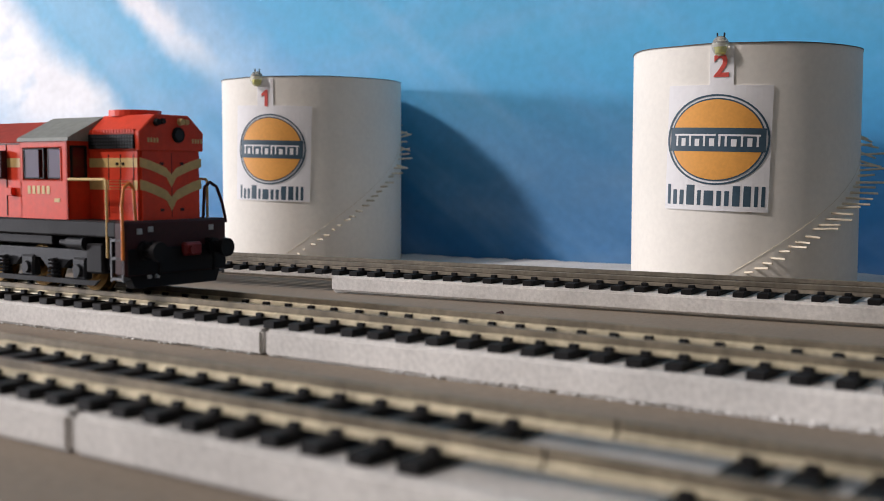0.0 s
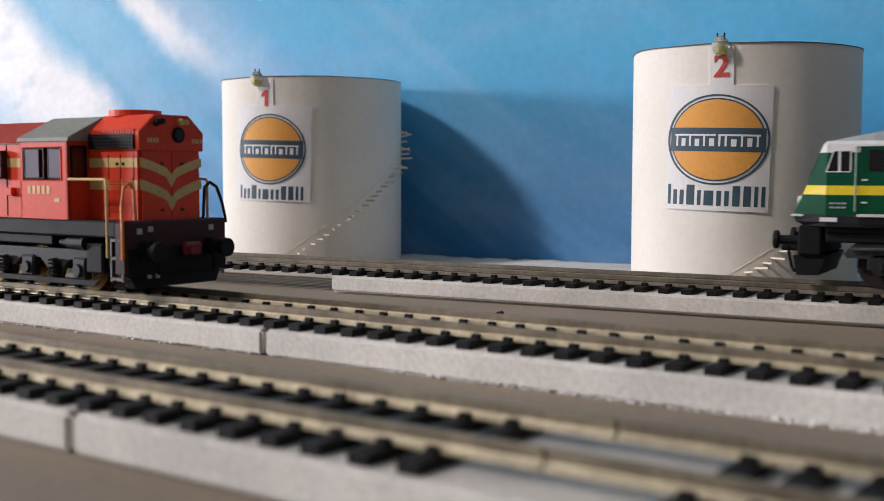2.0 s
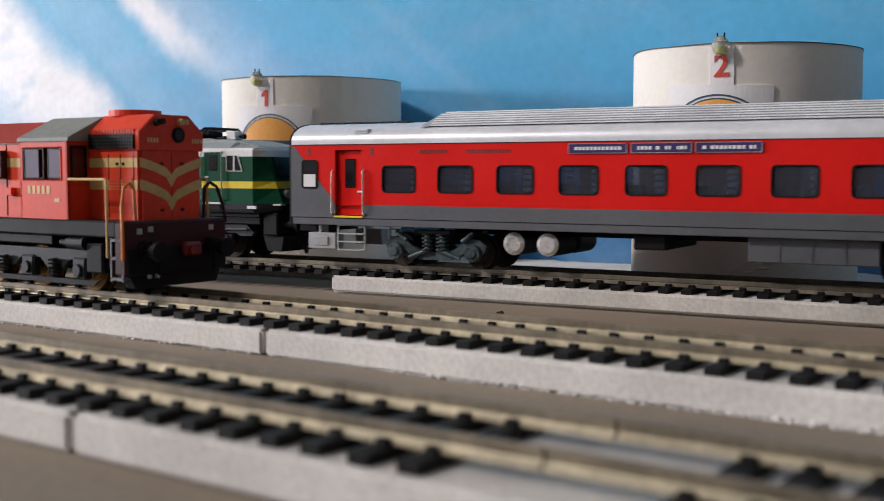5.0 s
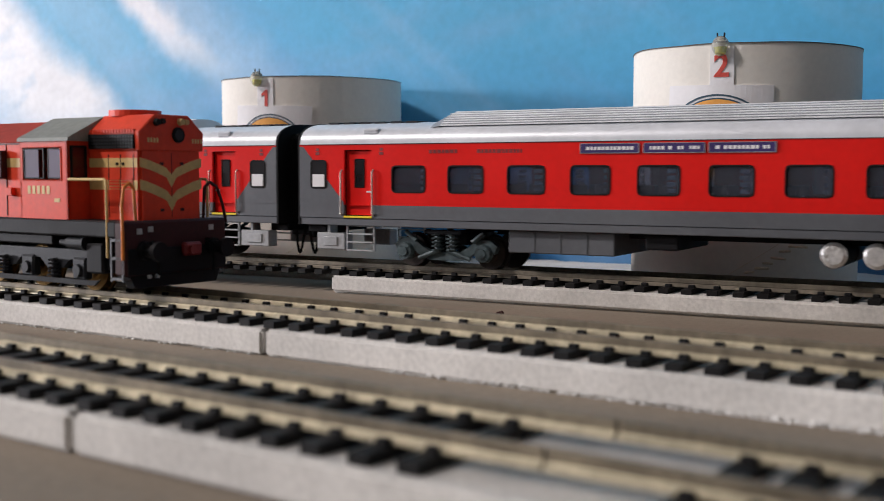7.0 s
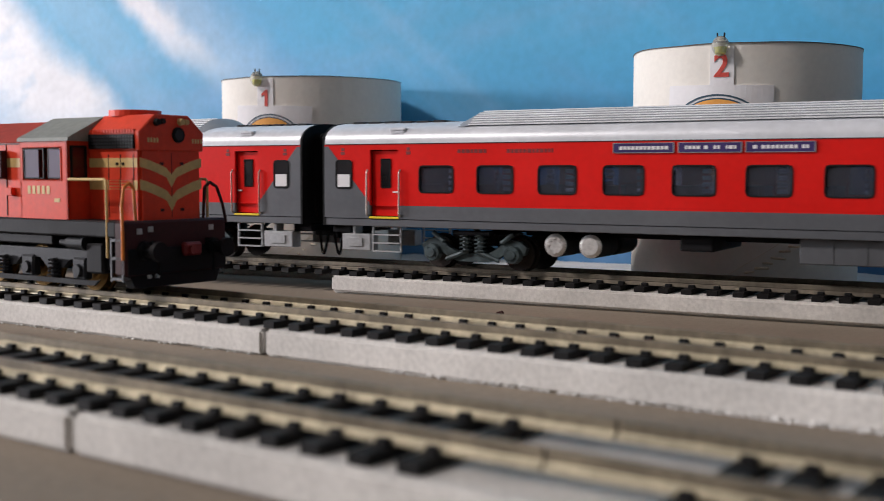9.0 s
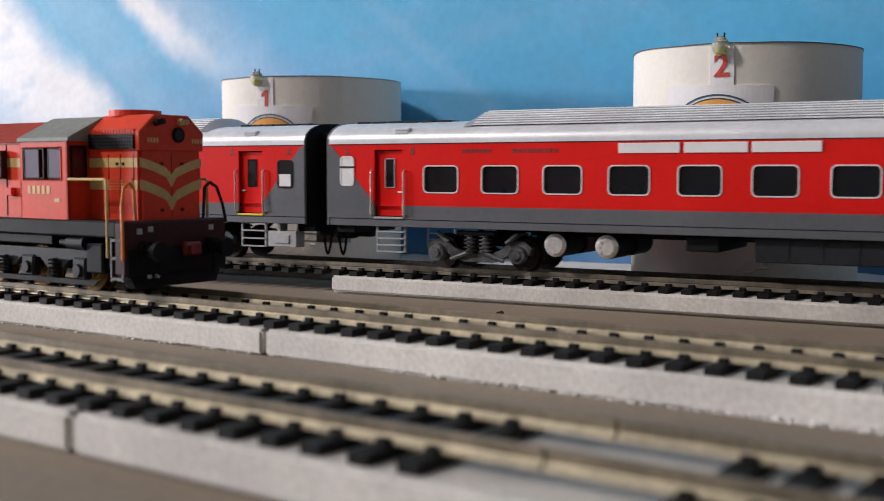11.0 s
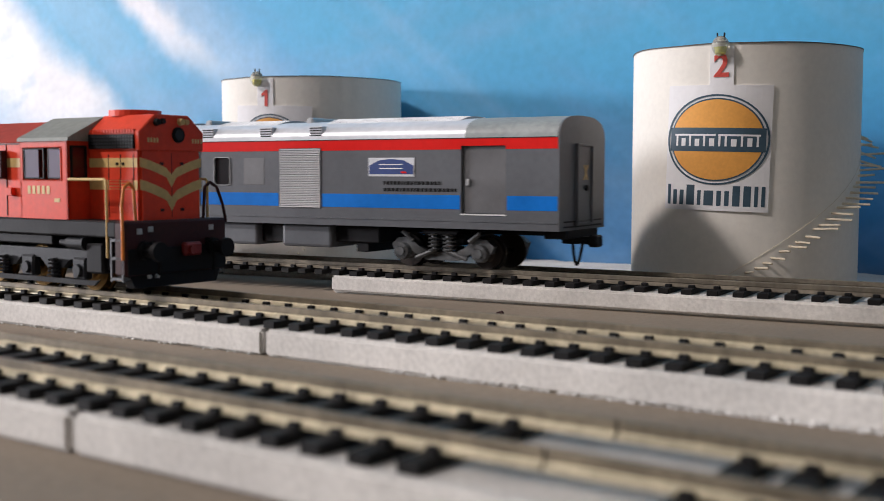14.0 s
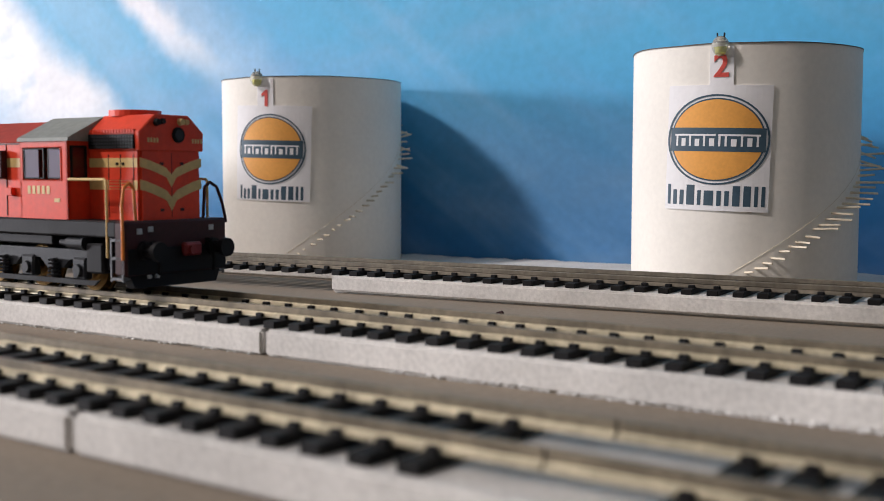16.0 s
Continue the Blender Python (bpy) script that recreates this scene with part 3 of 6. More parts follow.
oil_tank(-106.6, 410.1, 39.7, 84.0, -75.6 - 12.9, -75.6 - 10.6, -75.6 - 11.0, "2", (-77, 62, 6.5, 69, 36), "cream card oil tank numbered 2, by the sky backdrop", 17.7, (17.5, 14.9, 52.4), (6.0, 10.0))



# same silver roof between the ribs, darkened in colour for their shade
SHADED_ROOF = mat("shaded_silver_roof", (0.30, 0.315, 0.34), 0.5, 0.1, grain=400, vary=0.06, bump=0.05, stain=40, stain_amount=0.1)

# ---- running gear ----
WHEELSETS = []


def wheelset(parent, x, r, half=8.6, material=STEEL, turning=True, name="wheelset"):
    bm = bmesh.new()
    for s in (-1, 1):
        cyl(bm, (0, s * (half - 1.1), 0), (0, s * (half + 1.2), 0), r, seg=28)
        cyl(bm, (0, s * (half - 1.7), 0), (0, s * (half - 1.1), 0), r + 0.7, seg=28)
        cyl(bm, (0, s * (half + 1.2), 0), (0, s * (half + 1.5), 0), r * 0.55, r * 0.45, seg=18)
        cyl(bm, (0, s * (half + 1.5), 0), (0, s * (half + 2.6), 0), r * 0.2, seg=10)
    cyl(bm, (0, -half, 0), (0, half, 0), 1.1, seg=10)
    ob = part(name, bm, material, parent)
    ob.location = (x * 0.001, 0, r * 0.001)
    if turning:
        WHEELSETS.append((ob, x, r))
    return ob


def coil(bm, x, y, z0, z1, r):
    pts = []
    turns = 5
    for i in range(turns * 8 + 1):
        a = i / 8 * 2 * math.pi
        pts.append((x + r * math.cos(a), y + r * math.sin(a), z0 + (z1 - z0) * i / (turns * 8)))
    for a, b in zip(pts, pts[1:]):
        cyl(bm, a, b, 0.32, seg=5, caps=False)
    cyl(bm, (x, y, z0), (x, y, z1), r * 0.55, seg=8)
    return bm


def coach_bogie(parent, xc, material, wb=29.0, r=5.3):
    """Two-axle bogie with a curved side frame, springs and brake discs."""
    bg = part("bogie", B(xc - 6, xc + 6, -9, 9, 7.5, 11.5, 0.5), BLACK, parent)
    for s in (-1, 1):
        y0, y1 = s * 11.6, s * 14.0
        bm = bmesh.new()
        out = [(-19, 6.6), (-16.5, 8.6), (-12, 8.9), (-8.5, 5.9), (-5, 4.2), (5, 4.2), (8.5, 5.9), (12, 8.9), (16.5, 8.6), (19, 6.6), (18, 4.2), (14.5, 3.4), (11.5, 4.6), (8.5, 2.6), (5.5, 1.6), (-5.5, 1.6), (-8.5, 2.6), (-11.5, 4.6), (-14.5, 3.4), (-18, 4.2)]
        prism(bm, [(xc + a * wb / 29, b + 1.0) for a, b in out], y0, y1, "y")
        part("side_frame", bm, material, bg)
        for k in (-1, 1):
            bm = bmesh.new()
            cyl(bm, (xc + k * wb / 2, s * 13.6, r), (xc + k * wb / 2, s * 15.8, r), 3.0, 2.7, seg=14)
            cyl(bm, (xc + k * wb / 2, s * 15.8, r), (xc + k * wb / 2, s * 16.4, r), 1.5, seg=10)
            for a in range(4):
                c, d = math.cos(a * 1.571 + 0.8), math.sin(a * 1.571 + 0.8)
                cyl(bm, (xc + k * wb / 2 + 2.1 * c, s * 15.7, r + 2.1 * d), (xc + k * wb / 2 + 2.1 * c, s * 16.1, r + 2.1 * d), 0.35, seg=6)
            part("axle_box", bm, material, bg)
            bm = bmesh.new()
            cyl(bm, (xc + k * wb * 0.33, s * 14.4, 3.2), (xc + k * wb * 0.05, s * 14.9, 6.2), 0.7, seg=8)
            cyl(bm, (xc + k * wb * 0.36, s * 14.4, 8.9), (xc + k * wb * 0.5, s * 14.4, 11.8), 0.8, seg=8)
            part("damper", bm, material, bg)
        bm = bmesh.new()
        coil(bm, xc - 2.6, s * 13.8, 5.2, 11.4, 2.0)
        coil(bm, xc + 2.8, s * 13.8, 5.2, 11.4, 2.0)
        part("spring", bm, material, bg)
        bm = B(xc - 6.5, xc + 6.5, s * 12.0, s * 15.6, 11.2, 12.4, 0.2)
        part("bolster", bm, BLACK, bg)
    for k in (-1, 1):
        wheelset(parent, xc + k * wb / 2, r)
    return bg


def ribbed_roof(parent, x0, x1, half, z0, h, ribs, slope, label):
    """A raised roof section with lengthwise ribs and sloping ends."""
    def top(t):
        return z0 + h * (1 - abs(t) ** 2.4)
    bm = bmesh.new()
    n = 24
    rows = []
    for x, f in ((x0, 0.0), (x0 + slope, 1.0), (x1 - slope, 1.0), (x1, 0.0)):
        rows.append([bm.verts.new((x, half * (-1 + 2 * i / n), z0 - 2.5 + (top(-1 + 2 * i / n) - z0 + 2.5) * (f if f else 0.3))) for i in range(n + 1)])
    for a, b in zip(rows, rows[1:]):
        for i in range(n):
            bm.faces.new((a[i], a[i + 1], b[i + 1], b[i]))
    for row in (rows[0], rows[-1]):
        bm.faces.new(row)
    rr = part("raised_roof", bm, SHADED_ROOF, parent, label, smooth=True)
    # ribs at even heights up both flanks
    per_side = ribs // 2
    for s in (-1, 1):
        for i in range(per_side):
            f = 0.04 + 0.90 * i / (per_side - 1)
            y, z = s * half * (1 - f) ** (1 / 2.4), z0 + h * f
            part("rib", B(x0 + slope + 0.3, x1 - slope - 0.3, y - 0.4, y + 0.4, z - 0.16, z + 0.26, 0.08), LIT_RIB, rr)


def roof_arc(half, z0, h, n=18):
    pts = []
    for i in range(n + 1):
        t = math.pi * i / n
        pts.append((half * math.copysign(abs(math.cos(t)) ** 0.75, math.cos(t)), z0 + h * math.sin(t) ** 0.8))
    return pts


def entry_ladder(parent, x0, x1, s, z0, z1, rungs, y=16.6):
    bm = bmesh.new()
    for x in (x0, x1):
        box(bm, x - 0.25, x + 0.25, s * y - 0.4, s * y + 0.4, z0, z1)
    box(bm, x0, x1, s * y - 0.3, s * y + 0.3, z1 - 0.4, z1)
    ladder = part("ladder", bm, SILVER, parent, "grey entry steps")
    for i in range(rungs):
        z = z0 + (z1 - z0) * i / rungs
        part("rung", B(x0 + 0.2, x1 - 0.2, s * y - 0.9, s * y + 0.5, z, z + 0.45), SILVER, ladder)
    return ladder


def coupling_gear(parent, x, s, gap, bellows=True):
    """Buffer beam, hose and coupler at a body end; s is the direction outwards."""
    bm = B(min(x - s * 7, x + s * 0.6), max(x - s * 7, x + s * 0.6), -13, 13, 10.6, 13.3, 0.3)
    part("buffer_beam", bm, BLACK, parent)
    bm = bmesh.new()
    box(bm, min(x - s * 6, x + s * gap), max(x - s * 6, x + s * gap), -1.8, 1.8, 8.6, 11.0, 0.4)
    box(bm, min(x + s * (gap - 3.0), x + s * gap), max(x + s * (gap - 3.0), x + s * gap), -2.6, 2.6, 7.8, 11.6, 0.5)
    part("coupler", bm, BLACK, parent)
    bm = bmesh.new()
    pts = [(x + s * (0.3 + 3.6 * f), -7.5, 10.4 - 7.8 * math.sin(math.pi * f ** 0.8)) for f in np.linspace(0, 1, 9)]
    tube(bm, pts, 0.5)
    part("hose", bm, RUBBER, parent, "black rubber brake hose")


COACH_W = 18.6
ZB, ZR, ZE = 13.3, 20.3, 40.5     # underside, red paint's lower edge, eaves above the rail


COVER = mat("pale_seat_cover", (0.75, 0.78, 0.84), 0.7)
CHROME = mat("bright_tank_end", (0.78, 0.77, 0.76), 0.35, 0.5, vary=0.15)
POLISHED = mat("polished_handrail", (0.72, 0.62, 0.55), 0.25, 0.85, vary=0.1)


def coach(group_label, tanks_first, boards, black_windows=False):
    """Air-conditioned saloon; x = 0 at the first door's edge, z = 0 on the rail."""
    t = thing("passenger_coach", group_label, "railway coach", "passenger train vehicles")
    x0, x1 = -18.2, 247.8
    wins = [(25.4 + 21.1 * i - 6.2, 25.4 + 21.1 * i + 6.2, 24.8, 33.2) for i in range(9)]
    doors = [(0.2, 11.0), (218.9, 229.5)]
    ends = [(-13.2, -7.3, 26.0, 35.0), (236.7, 242.6, 26.0, 35.0)] if not black_windows else [(-13.0, -8.2, 27.0, 36.2), (237.0, 241.8, 27.0, 36.2)]
    for s in (-1, 1):
        y, th = s * COACH_W, -s * 1.0
        holes = wins + ends + [(a, b, ZR + 0.01, 38.6) for a, b in doors]
        part("side_panel", wall_with_holes(x0, x1, ZR, ZE, holes, y, th), COACHRED, t, "glossy red painted side")
        low = [(a, b, 16.6, ZR) for a, b in doors]
        part("lower_panel", wall_with_holes(x0, x1, ZB + 2.6, ZR, low, y, th), COACHGREY, t, "grey painted lower side")
        part("sill", B(x0, x1, min(y, y + th) + (0.25 if s < 0 else 0), max(y, y + th) - (0.25 if s > 0 else 0), ZB, ZB + 2.45, 0.2), COACHGREY, t)
        yo = y + s * 0.08
        for (cx, tip, up) in ((x0, 0.0, x0 + 1.5), (x1, 230.0, x1 - 1.5)):
            bm = bmesh.new()
            prism(bm, [(cx, ZR), (tip, ZR), (tip, ZR + 0.8), (up, ZE - 0.6), (cx, ZE - 0.6)], min(y, yo), max(y, yo), "y")
            hole = ends[0] if cx == x0 else ends[1]
            part("end_panel", bm, COACHGREY, t, "grey painted slanted corner")
            w = part("window", rounded_ring(hole[0], hole[1], hole[2], hole[3], 0.4, 0.9, min(y - s * 0.6, y + s * 0.3), max(y - s * 0.6, y + s * 0.3)), WHITE if black_windows else RUBBER, t)
            part("pane", B(hole[0] + 0.15, hole[1] - 0.15, min(yo, yo + s * 0.12), max(yo, yo + s * 0.12), hole[2], hole[3]), WHITE if black_windows else GLASSD, w)
            if black_windows:
                part("mullion", B(hole[0] - 0.5, hole[1] + 0.5, min(yo, yo + s * 0.3), max(yo, yo + s * 0.3), 32.6, 33.2), SOOT, w)
            if not black_windows:
                part("blind", B(hole[0] + 0.5, hole[1] - 0.5, min(yo + s * 0.12, yo + s * 0.2), max(yo + s * 0.12, yo + s * 0.2), hole[2] + 0.3, (hole[2] + hole[3]) / 2), SHEET, w, "white blind half drawn")
        for a, b, c, d in wins:
            w = part("window", rounded_ring(a, b, c, d, 0.3 if black_windows else 0.28, 1.3, min(y - s * 0.6, y + s * 0.2), max(y - s * 0.6, y + s * 0.2)), WHITE if black_windows else RUBBER, t)
            part("pane", B(a, b, min(y - s * 0.75, y - s * 0.4), max(y - s * 0.75, y - s * 0.4), c, d), GLASSD if black_windows else TINT, w)
        for a, b in doors:
            d = part("door", B(a, b, min(y - s * 1.9, y - s * 1.3), max(y - s * 1.9, y - s * 1.3), 16.8, 38.4, 0.15), COACHRED, t, "red door set back in its opening")
            xm = (a + b) / 2
            part("pane", B(xm - 1.6, xm + 1.6, min(y - s * 1.3, y - s * 1.1), max(y - s * 1.3, y - s * 1.1), 26.4, 35.4, 0.15), GLASSD, d)
            part("pane_frame", ring(xm - 1.6, xm + 1.6, 26.4, 35.4, 0.35, min(y - s * 1.3, y - s * 1.0), max(y - s * 1.3, y - s * 1.0)), SILVER if black_windows else RUBBER, d)
            h = b - 2.4 if a < 100 else a + 0.6
            part("handle", B(h, h + 1.8, min(y - s * 1.3, y - s * 0.8), max(y - s * 1.3, y - s * 0.8), 24.4, 25.0, 0.1), WHITE, d)
            bm = bmesh.new()
            for xx in (a - 0.9, b + 0.9):
                tube(bm, [(xx, y + s * 0.1, 16.8), (xx, y + s * 0.8, 17.5), (xx, y + s * 0.8, 31.2), (xx, y + s * 0.1, 32)], 0.32)
            part("handrail", bm, POLISHED, t, "shiny steel door handrails")
            part("threshold", B(a - 0.3, b + 0.3, min(y - s * 1.5, y + s * 0.3), max(y - s * 1.5, y + s * 0.3), 15.9, 16.6, 0.1), SILVER if black_windows else YELLOW, t)
            entry_ladder(t, a, b, s, 4.8, 15.8, 4 if not black_windows else 5)
            if not black_windows:
                bx = (a - 12.4, a - 1.0) if a < 100 else (b + 1.0, b + 13.5)
                bm = B(bx[0], bx[1], min(s * 12, s * 17), max(s * 12, s * 17), 5.0, 10.6, 0.25)
                box(bm, bx[0] + 3, bx[1] - 3, min(s * 17, s * 17.4), max(s * 17, s * 17.4), 6.3, 9.3, 0.1)
                box(bm, bx[0] + 4, bx[0] + 5, min(s * 12, s * 16.4), max(s * 12, s * 16.4), 10.4, 13.3)
                part("equipment_box", bm, SILVER, t, "light grey underfloor box")
        # number and class lettering as bars
        for a, b in ((33.2, 43.5), (50.6, 66.2), (180, 200)):
            bm = bmesh.new()
            k = a
            rnd = random.Random(int(a))
            while k < b - 0.5:
                w = min(rnd.uniform(0.7, 1.5), b - k)
                box(bm, k, k + w, min(y, yo), max(y, yo), 37.3, 38.5)
                k += w + 0.35
            part("marking", bm, DARKRED, t, "small dark marking bars")
        for xx in (-11.5, 14.2, 215.0, 240.5):
            bm = B(xx, xx + 1.6, min(y, yo), max(y, yo), 37.0, 38.0)
            box(bm, xx + 0.2, xx + 1.4, min(y, yo), max(y, yo), 38.3, 39.3)
            part("marking", bm, DARKRED, t)
        # destination boards
        for i, (a, b) in enumerate(((85.5, 104.0), (105.2, 123.4), (124.4, 143.2))):
            bd = part("destination_board", B(a, b, min(y, y + s * 0.45), max(y, y + s * 0.45), 36.9, 39.9, 0.1), SHEET if not boards else BOARD, t, "long violet name board" if boards else "long blank white name board")
            if boards:
                part("board_frame", ring(a + 0.2, b - 0.2, 37.1, 39.7, 0.2, min(y + s * 0.4, y + s * 0.55), max(y + s * 0.4, y + s * 0.55)), SILVER, bd)
                bm = bmesh.new()
                rnd = random.Random(i)
                k = a + 2.0
                while k < b - 2.2:
                    w = rnd.uniform(0.5, 1.2)
                    if rnd.random() > 0.12:
                        box(bm, k, k + w, min(y + s * 0.45, y + s * 0.52), max(y + s * 0.45, y + s * 0.52), 37.9, 38.9)
                    k += w + 0.3
                part("board_bars", bm, SHEET, bd)
        # dark rain gutter
        part("gutter", B(x0 + 0.5, x1 - 0.5, min(y - s * 0.2, y + s * 0.2), max(y - s * 0.2, y + s * 0.2), ZE - 0.1, ZE + 0.12), SOOT, t)
    # floor, partitions and ends
    part("floor_pan", B(x0 + 0.5, x1 - 0.5, -17.4, 17.4, ZB, ZB + 2.4), BLACK, t)
    for x in (13.5, 214.5):
        part("partition", B(x, x + 0.6, -17.5, 17.5, ZB + 2.6, ZE + 2), SOOT, t)
    bm = bmesh.new()
    for i in range(9):
        for k in (-1, 1):
            xx = 25.4 + 21.1 * i
            box(bm, xx - 9.0, xx - 7.0, min(k * 3, k * 17), max(k * 3, k * 17), ZB + 2.6, 27.5, 0.3)
            box(bm, xx - 6.8, xx + 6.0, min(k * 4, k * 17), max(k * 4, k * 17), ZB + 2.6, 21.5, 0.3)
    part("seats", bm, SOOT, t)
    for i in range(9):
        xx = 25.4 + 21.1 * i
        for s in (-1, 1):
            bm = bmesh.new()
            for k in range(4):
                box(bm, xx + (2.0 if i % 3 else 3.6), xx + 4.6, min(s * 16.4, s * 17.0), max(s * 16.4, s * 17.0), 25.4 + 1.9 * k, 26.6 + 1.9 * k, 0.2)
            part("seat_cover", bm, COVER if not black_windows else SOOT, t, "pale seat cover behind the glass")
    for x, s in ((x0, -1), (x1, 1)):
        prof = [(-COACH_W, ZB), (COACH_W, ZB)] + roof_arc(COACH_W, ZE, 7.8)
        bm = prism(bmesh.new(), prof, min(x, x + s * 0.7), max(x, x + s * 0.7))
        part("end_wall", bm, COACHGREY if black_windows else RUBBER, t, "dark grey end wall" if black_windows else "black end wall")
        if black_windows:
            # the opening's shade, laid on the wall as a thin black plate
            part("gangway_opening", B(min(x + s * 0.7, x + s * 0.8), max(x + s * 0.7, x + s * 0.8), -9.0, 12.0, 14.5, 38.5), RUBBER, t, "flat black plate for the shaded gangway opening")
            part("gangway_lip", B(min(x + s * 0.7, x + s * 2.2), max(x + s * 0.7, x + s * 2.2), -9.5, 12.5, 38.5, 39.6, 0.2), SOOT, t)
            coupling_gear(t, x, s, 9.0 if s > 0 else 4.9)
            continue
        bm = bmesh.new()
        prism(bm, [(-11, 15), (-7.5, 15), (-7.5, 40), (7.5, 40), (7.5, 15), (11, 15), (11, 42.5), (9.5, 44.2), (-9.5, 44.2), (-11, 42.5)], min(x + s * 0.7, x + s * 4.8), max(x + s * 0.7, x + s * 4.8))
        bel = part("gangway_bellows", bm, RUBBER, t, "black rubber gangway bellows")
        for k in range(4):
            xx = x + s * (0.8 + k * 1.1)
            bm = prism(bmesh.new(), [(-11.6, 15), (-7.2, 15), (-7.2, 40.2), (7.2, 40.2), (7.2, 15), (11.6, 15), (11.6, 42.9), (10, 44.8), (-10, 44.8), (-11.6, 42.9)], min(xx, xx + s * 0.5), max(xx, xx + s * 0.5))
            part("fold", bm, RUBBER, bel)
        coupling_gear(t, x, s, 4.9)
    # roof
    bm = prism(bmesh.new(), roof_arc(COACH_W, ZE, 7.6, 30), x0 + 0.2, x1 - 0.2)
    part("roof", bm, ROOF, t, "silver painted roof", smooth=True)
    ribbed_roof(t, 26.4, 208.5, 15.8, ZE + 5.6, 5.2, 15, 9.0, "silver ribbed raised roof")
    for xx in (7.2, 220.5):
        for s in (-1, 1):
            bm = B(xx, xx + 6.0, min(s * 15.0, s * 17.6), max(s * 15.0, s * 17.6), ZE + 1.6, ZE + 5.2, 0.3)
            for k in range(4):
                box(bm, xx + 0.6, xx + 5.4, min(s * 17.5, s * 17.9), max(s * 17.5, s * 17.9), ZE + 2.0 + k * 0.8, ZE + 2.35 + k * 0.8)
            part("roof_vent", bm, ROOF, t)
    for a, b in ((-14, 24), (211, 244)):
        n = 6
        for i in range(n):
            xa = a + (b - a) * i / n
            part("roof_plate", B(xa + 0.6, xa + (b - a) / n - 0.9, -8.5, 8.5, ZE + 6.8, ZE + 7.9, 0.25), SOOT, t)
    # under the floor
    mat_b = BOGIE if not black_windows else GEAR
    for xc in (36.5, 193.5):
        coach_bogie(t, xc, mat_b)
    if tanks_first:
        ta, bx = (66, 77.5), (139, 174)
    else:
        ta, bx = (158.4, 169.5), (60.6, 95.6)
    if black_windows:
        ta, bx = (64.2, 81.0), (125.0, 162.0)
    for i, xx in enumerate(ta):
        for s in (-1, 1):
            bm = bmesh.new()
            cyl(bm, (xx, s * 15.6, 9.0), (xx, s * 2.0, 9.0), 3.7, seg=24)
            tk = part("air_tank", bm, SOOT, t, "dark underfloor cylinder with a bright end", smooth=True)
            bm = bmesh.new()
            cyl(bm, (xx, s * 15.6, 9.0), (xx, s * 16.4, 9.0), 3.6, 2.6, seg=24)
            if (i == 0) != black_windows:
                for k in range(8):
                    a = k * math.pi / 4
                    cyl(bm, (xx + 2.2 * math.cos(a), s * 15.9, 9 + 2.2 * math.sin(a)), (xx + 2.2 * math.cos(a), s * 16.7, 9 + 2.2 * math.sin(a)), 0.5, seg=6)
            part("tank_end", bm, CHROME, tk, smooth=(i == 1) != black_windows)
            part("hanger", B(xx - 0.8, xx + 0.8, min(s * 8, s * 10), max(s * 8, s * 10), 12.3, ZB), BLACK, tk)
    bm = B(bx[0], bx[1], -16.0, 16.0, 6.2, ZB, 0.3)
    for k in range(1, 4):
        xx = bx[0] + (bx[1] - bx[0]) * k / 4
        box(bm, xx - 0.2, xx + 0.2, -16.25, 16.25, 6.6, ZB - 0.3)
    part("battery_box", bm, COACHGREY if not black_windows else SOOT, t, "long dark underfloor box")
    part("small_box", B(105, 115, -15.5, 15.5, 8.5, ZB, 0.6, 2), BLACK, t)
    part("floor_channel", B(50, 180, -3, 3, 11.0, ZB), BLACK, t)
    return t


def louvre_panel(parent, a, b, c, d, s, y):
    lp = part("louvre_panel", B(a, b, min(y, y + s * 0.15), max(y, y + s * 0.15), c, d), COACHGREY, parent, "grey louvred panel")
    n = 34
    bm = bmesh.new()
    for i in range(n):
        z = c + (d - c) * i / n
        h = (d - c) / n
        pts = [(y + s * 0.15, z + 0.05), (y + s * 0.36, z + 0.1), (y + s * 0.15, z + h - 0.1)]
        prism(bm, pts, a + 0.3, b - 0.3)
    part("slats", bm, COACHGREY, lp)


BOARD_BLUE = mat("dark_blue_print", (0.02, 0.05, 0.20), 0.5)
mat_louvre = mat("louvre_grey_paint", (0.15, 0.152, 0.16), 0.45, grain=500, vary=0.05, bump=0.03)


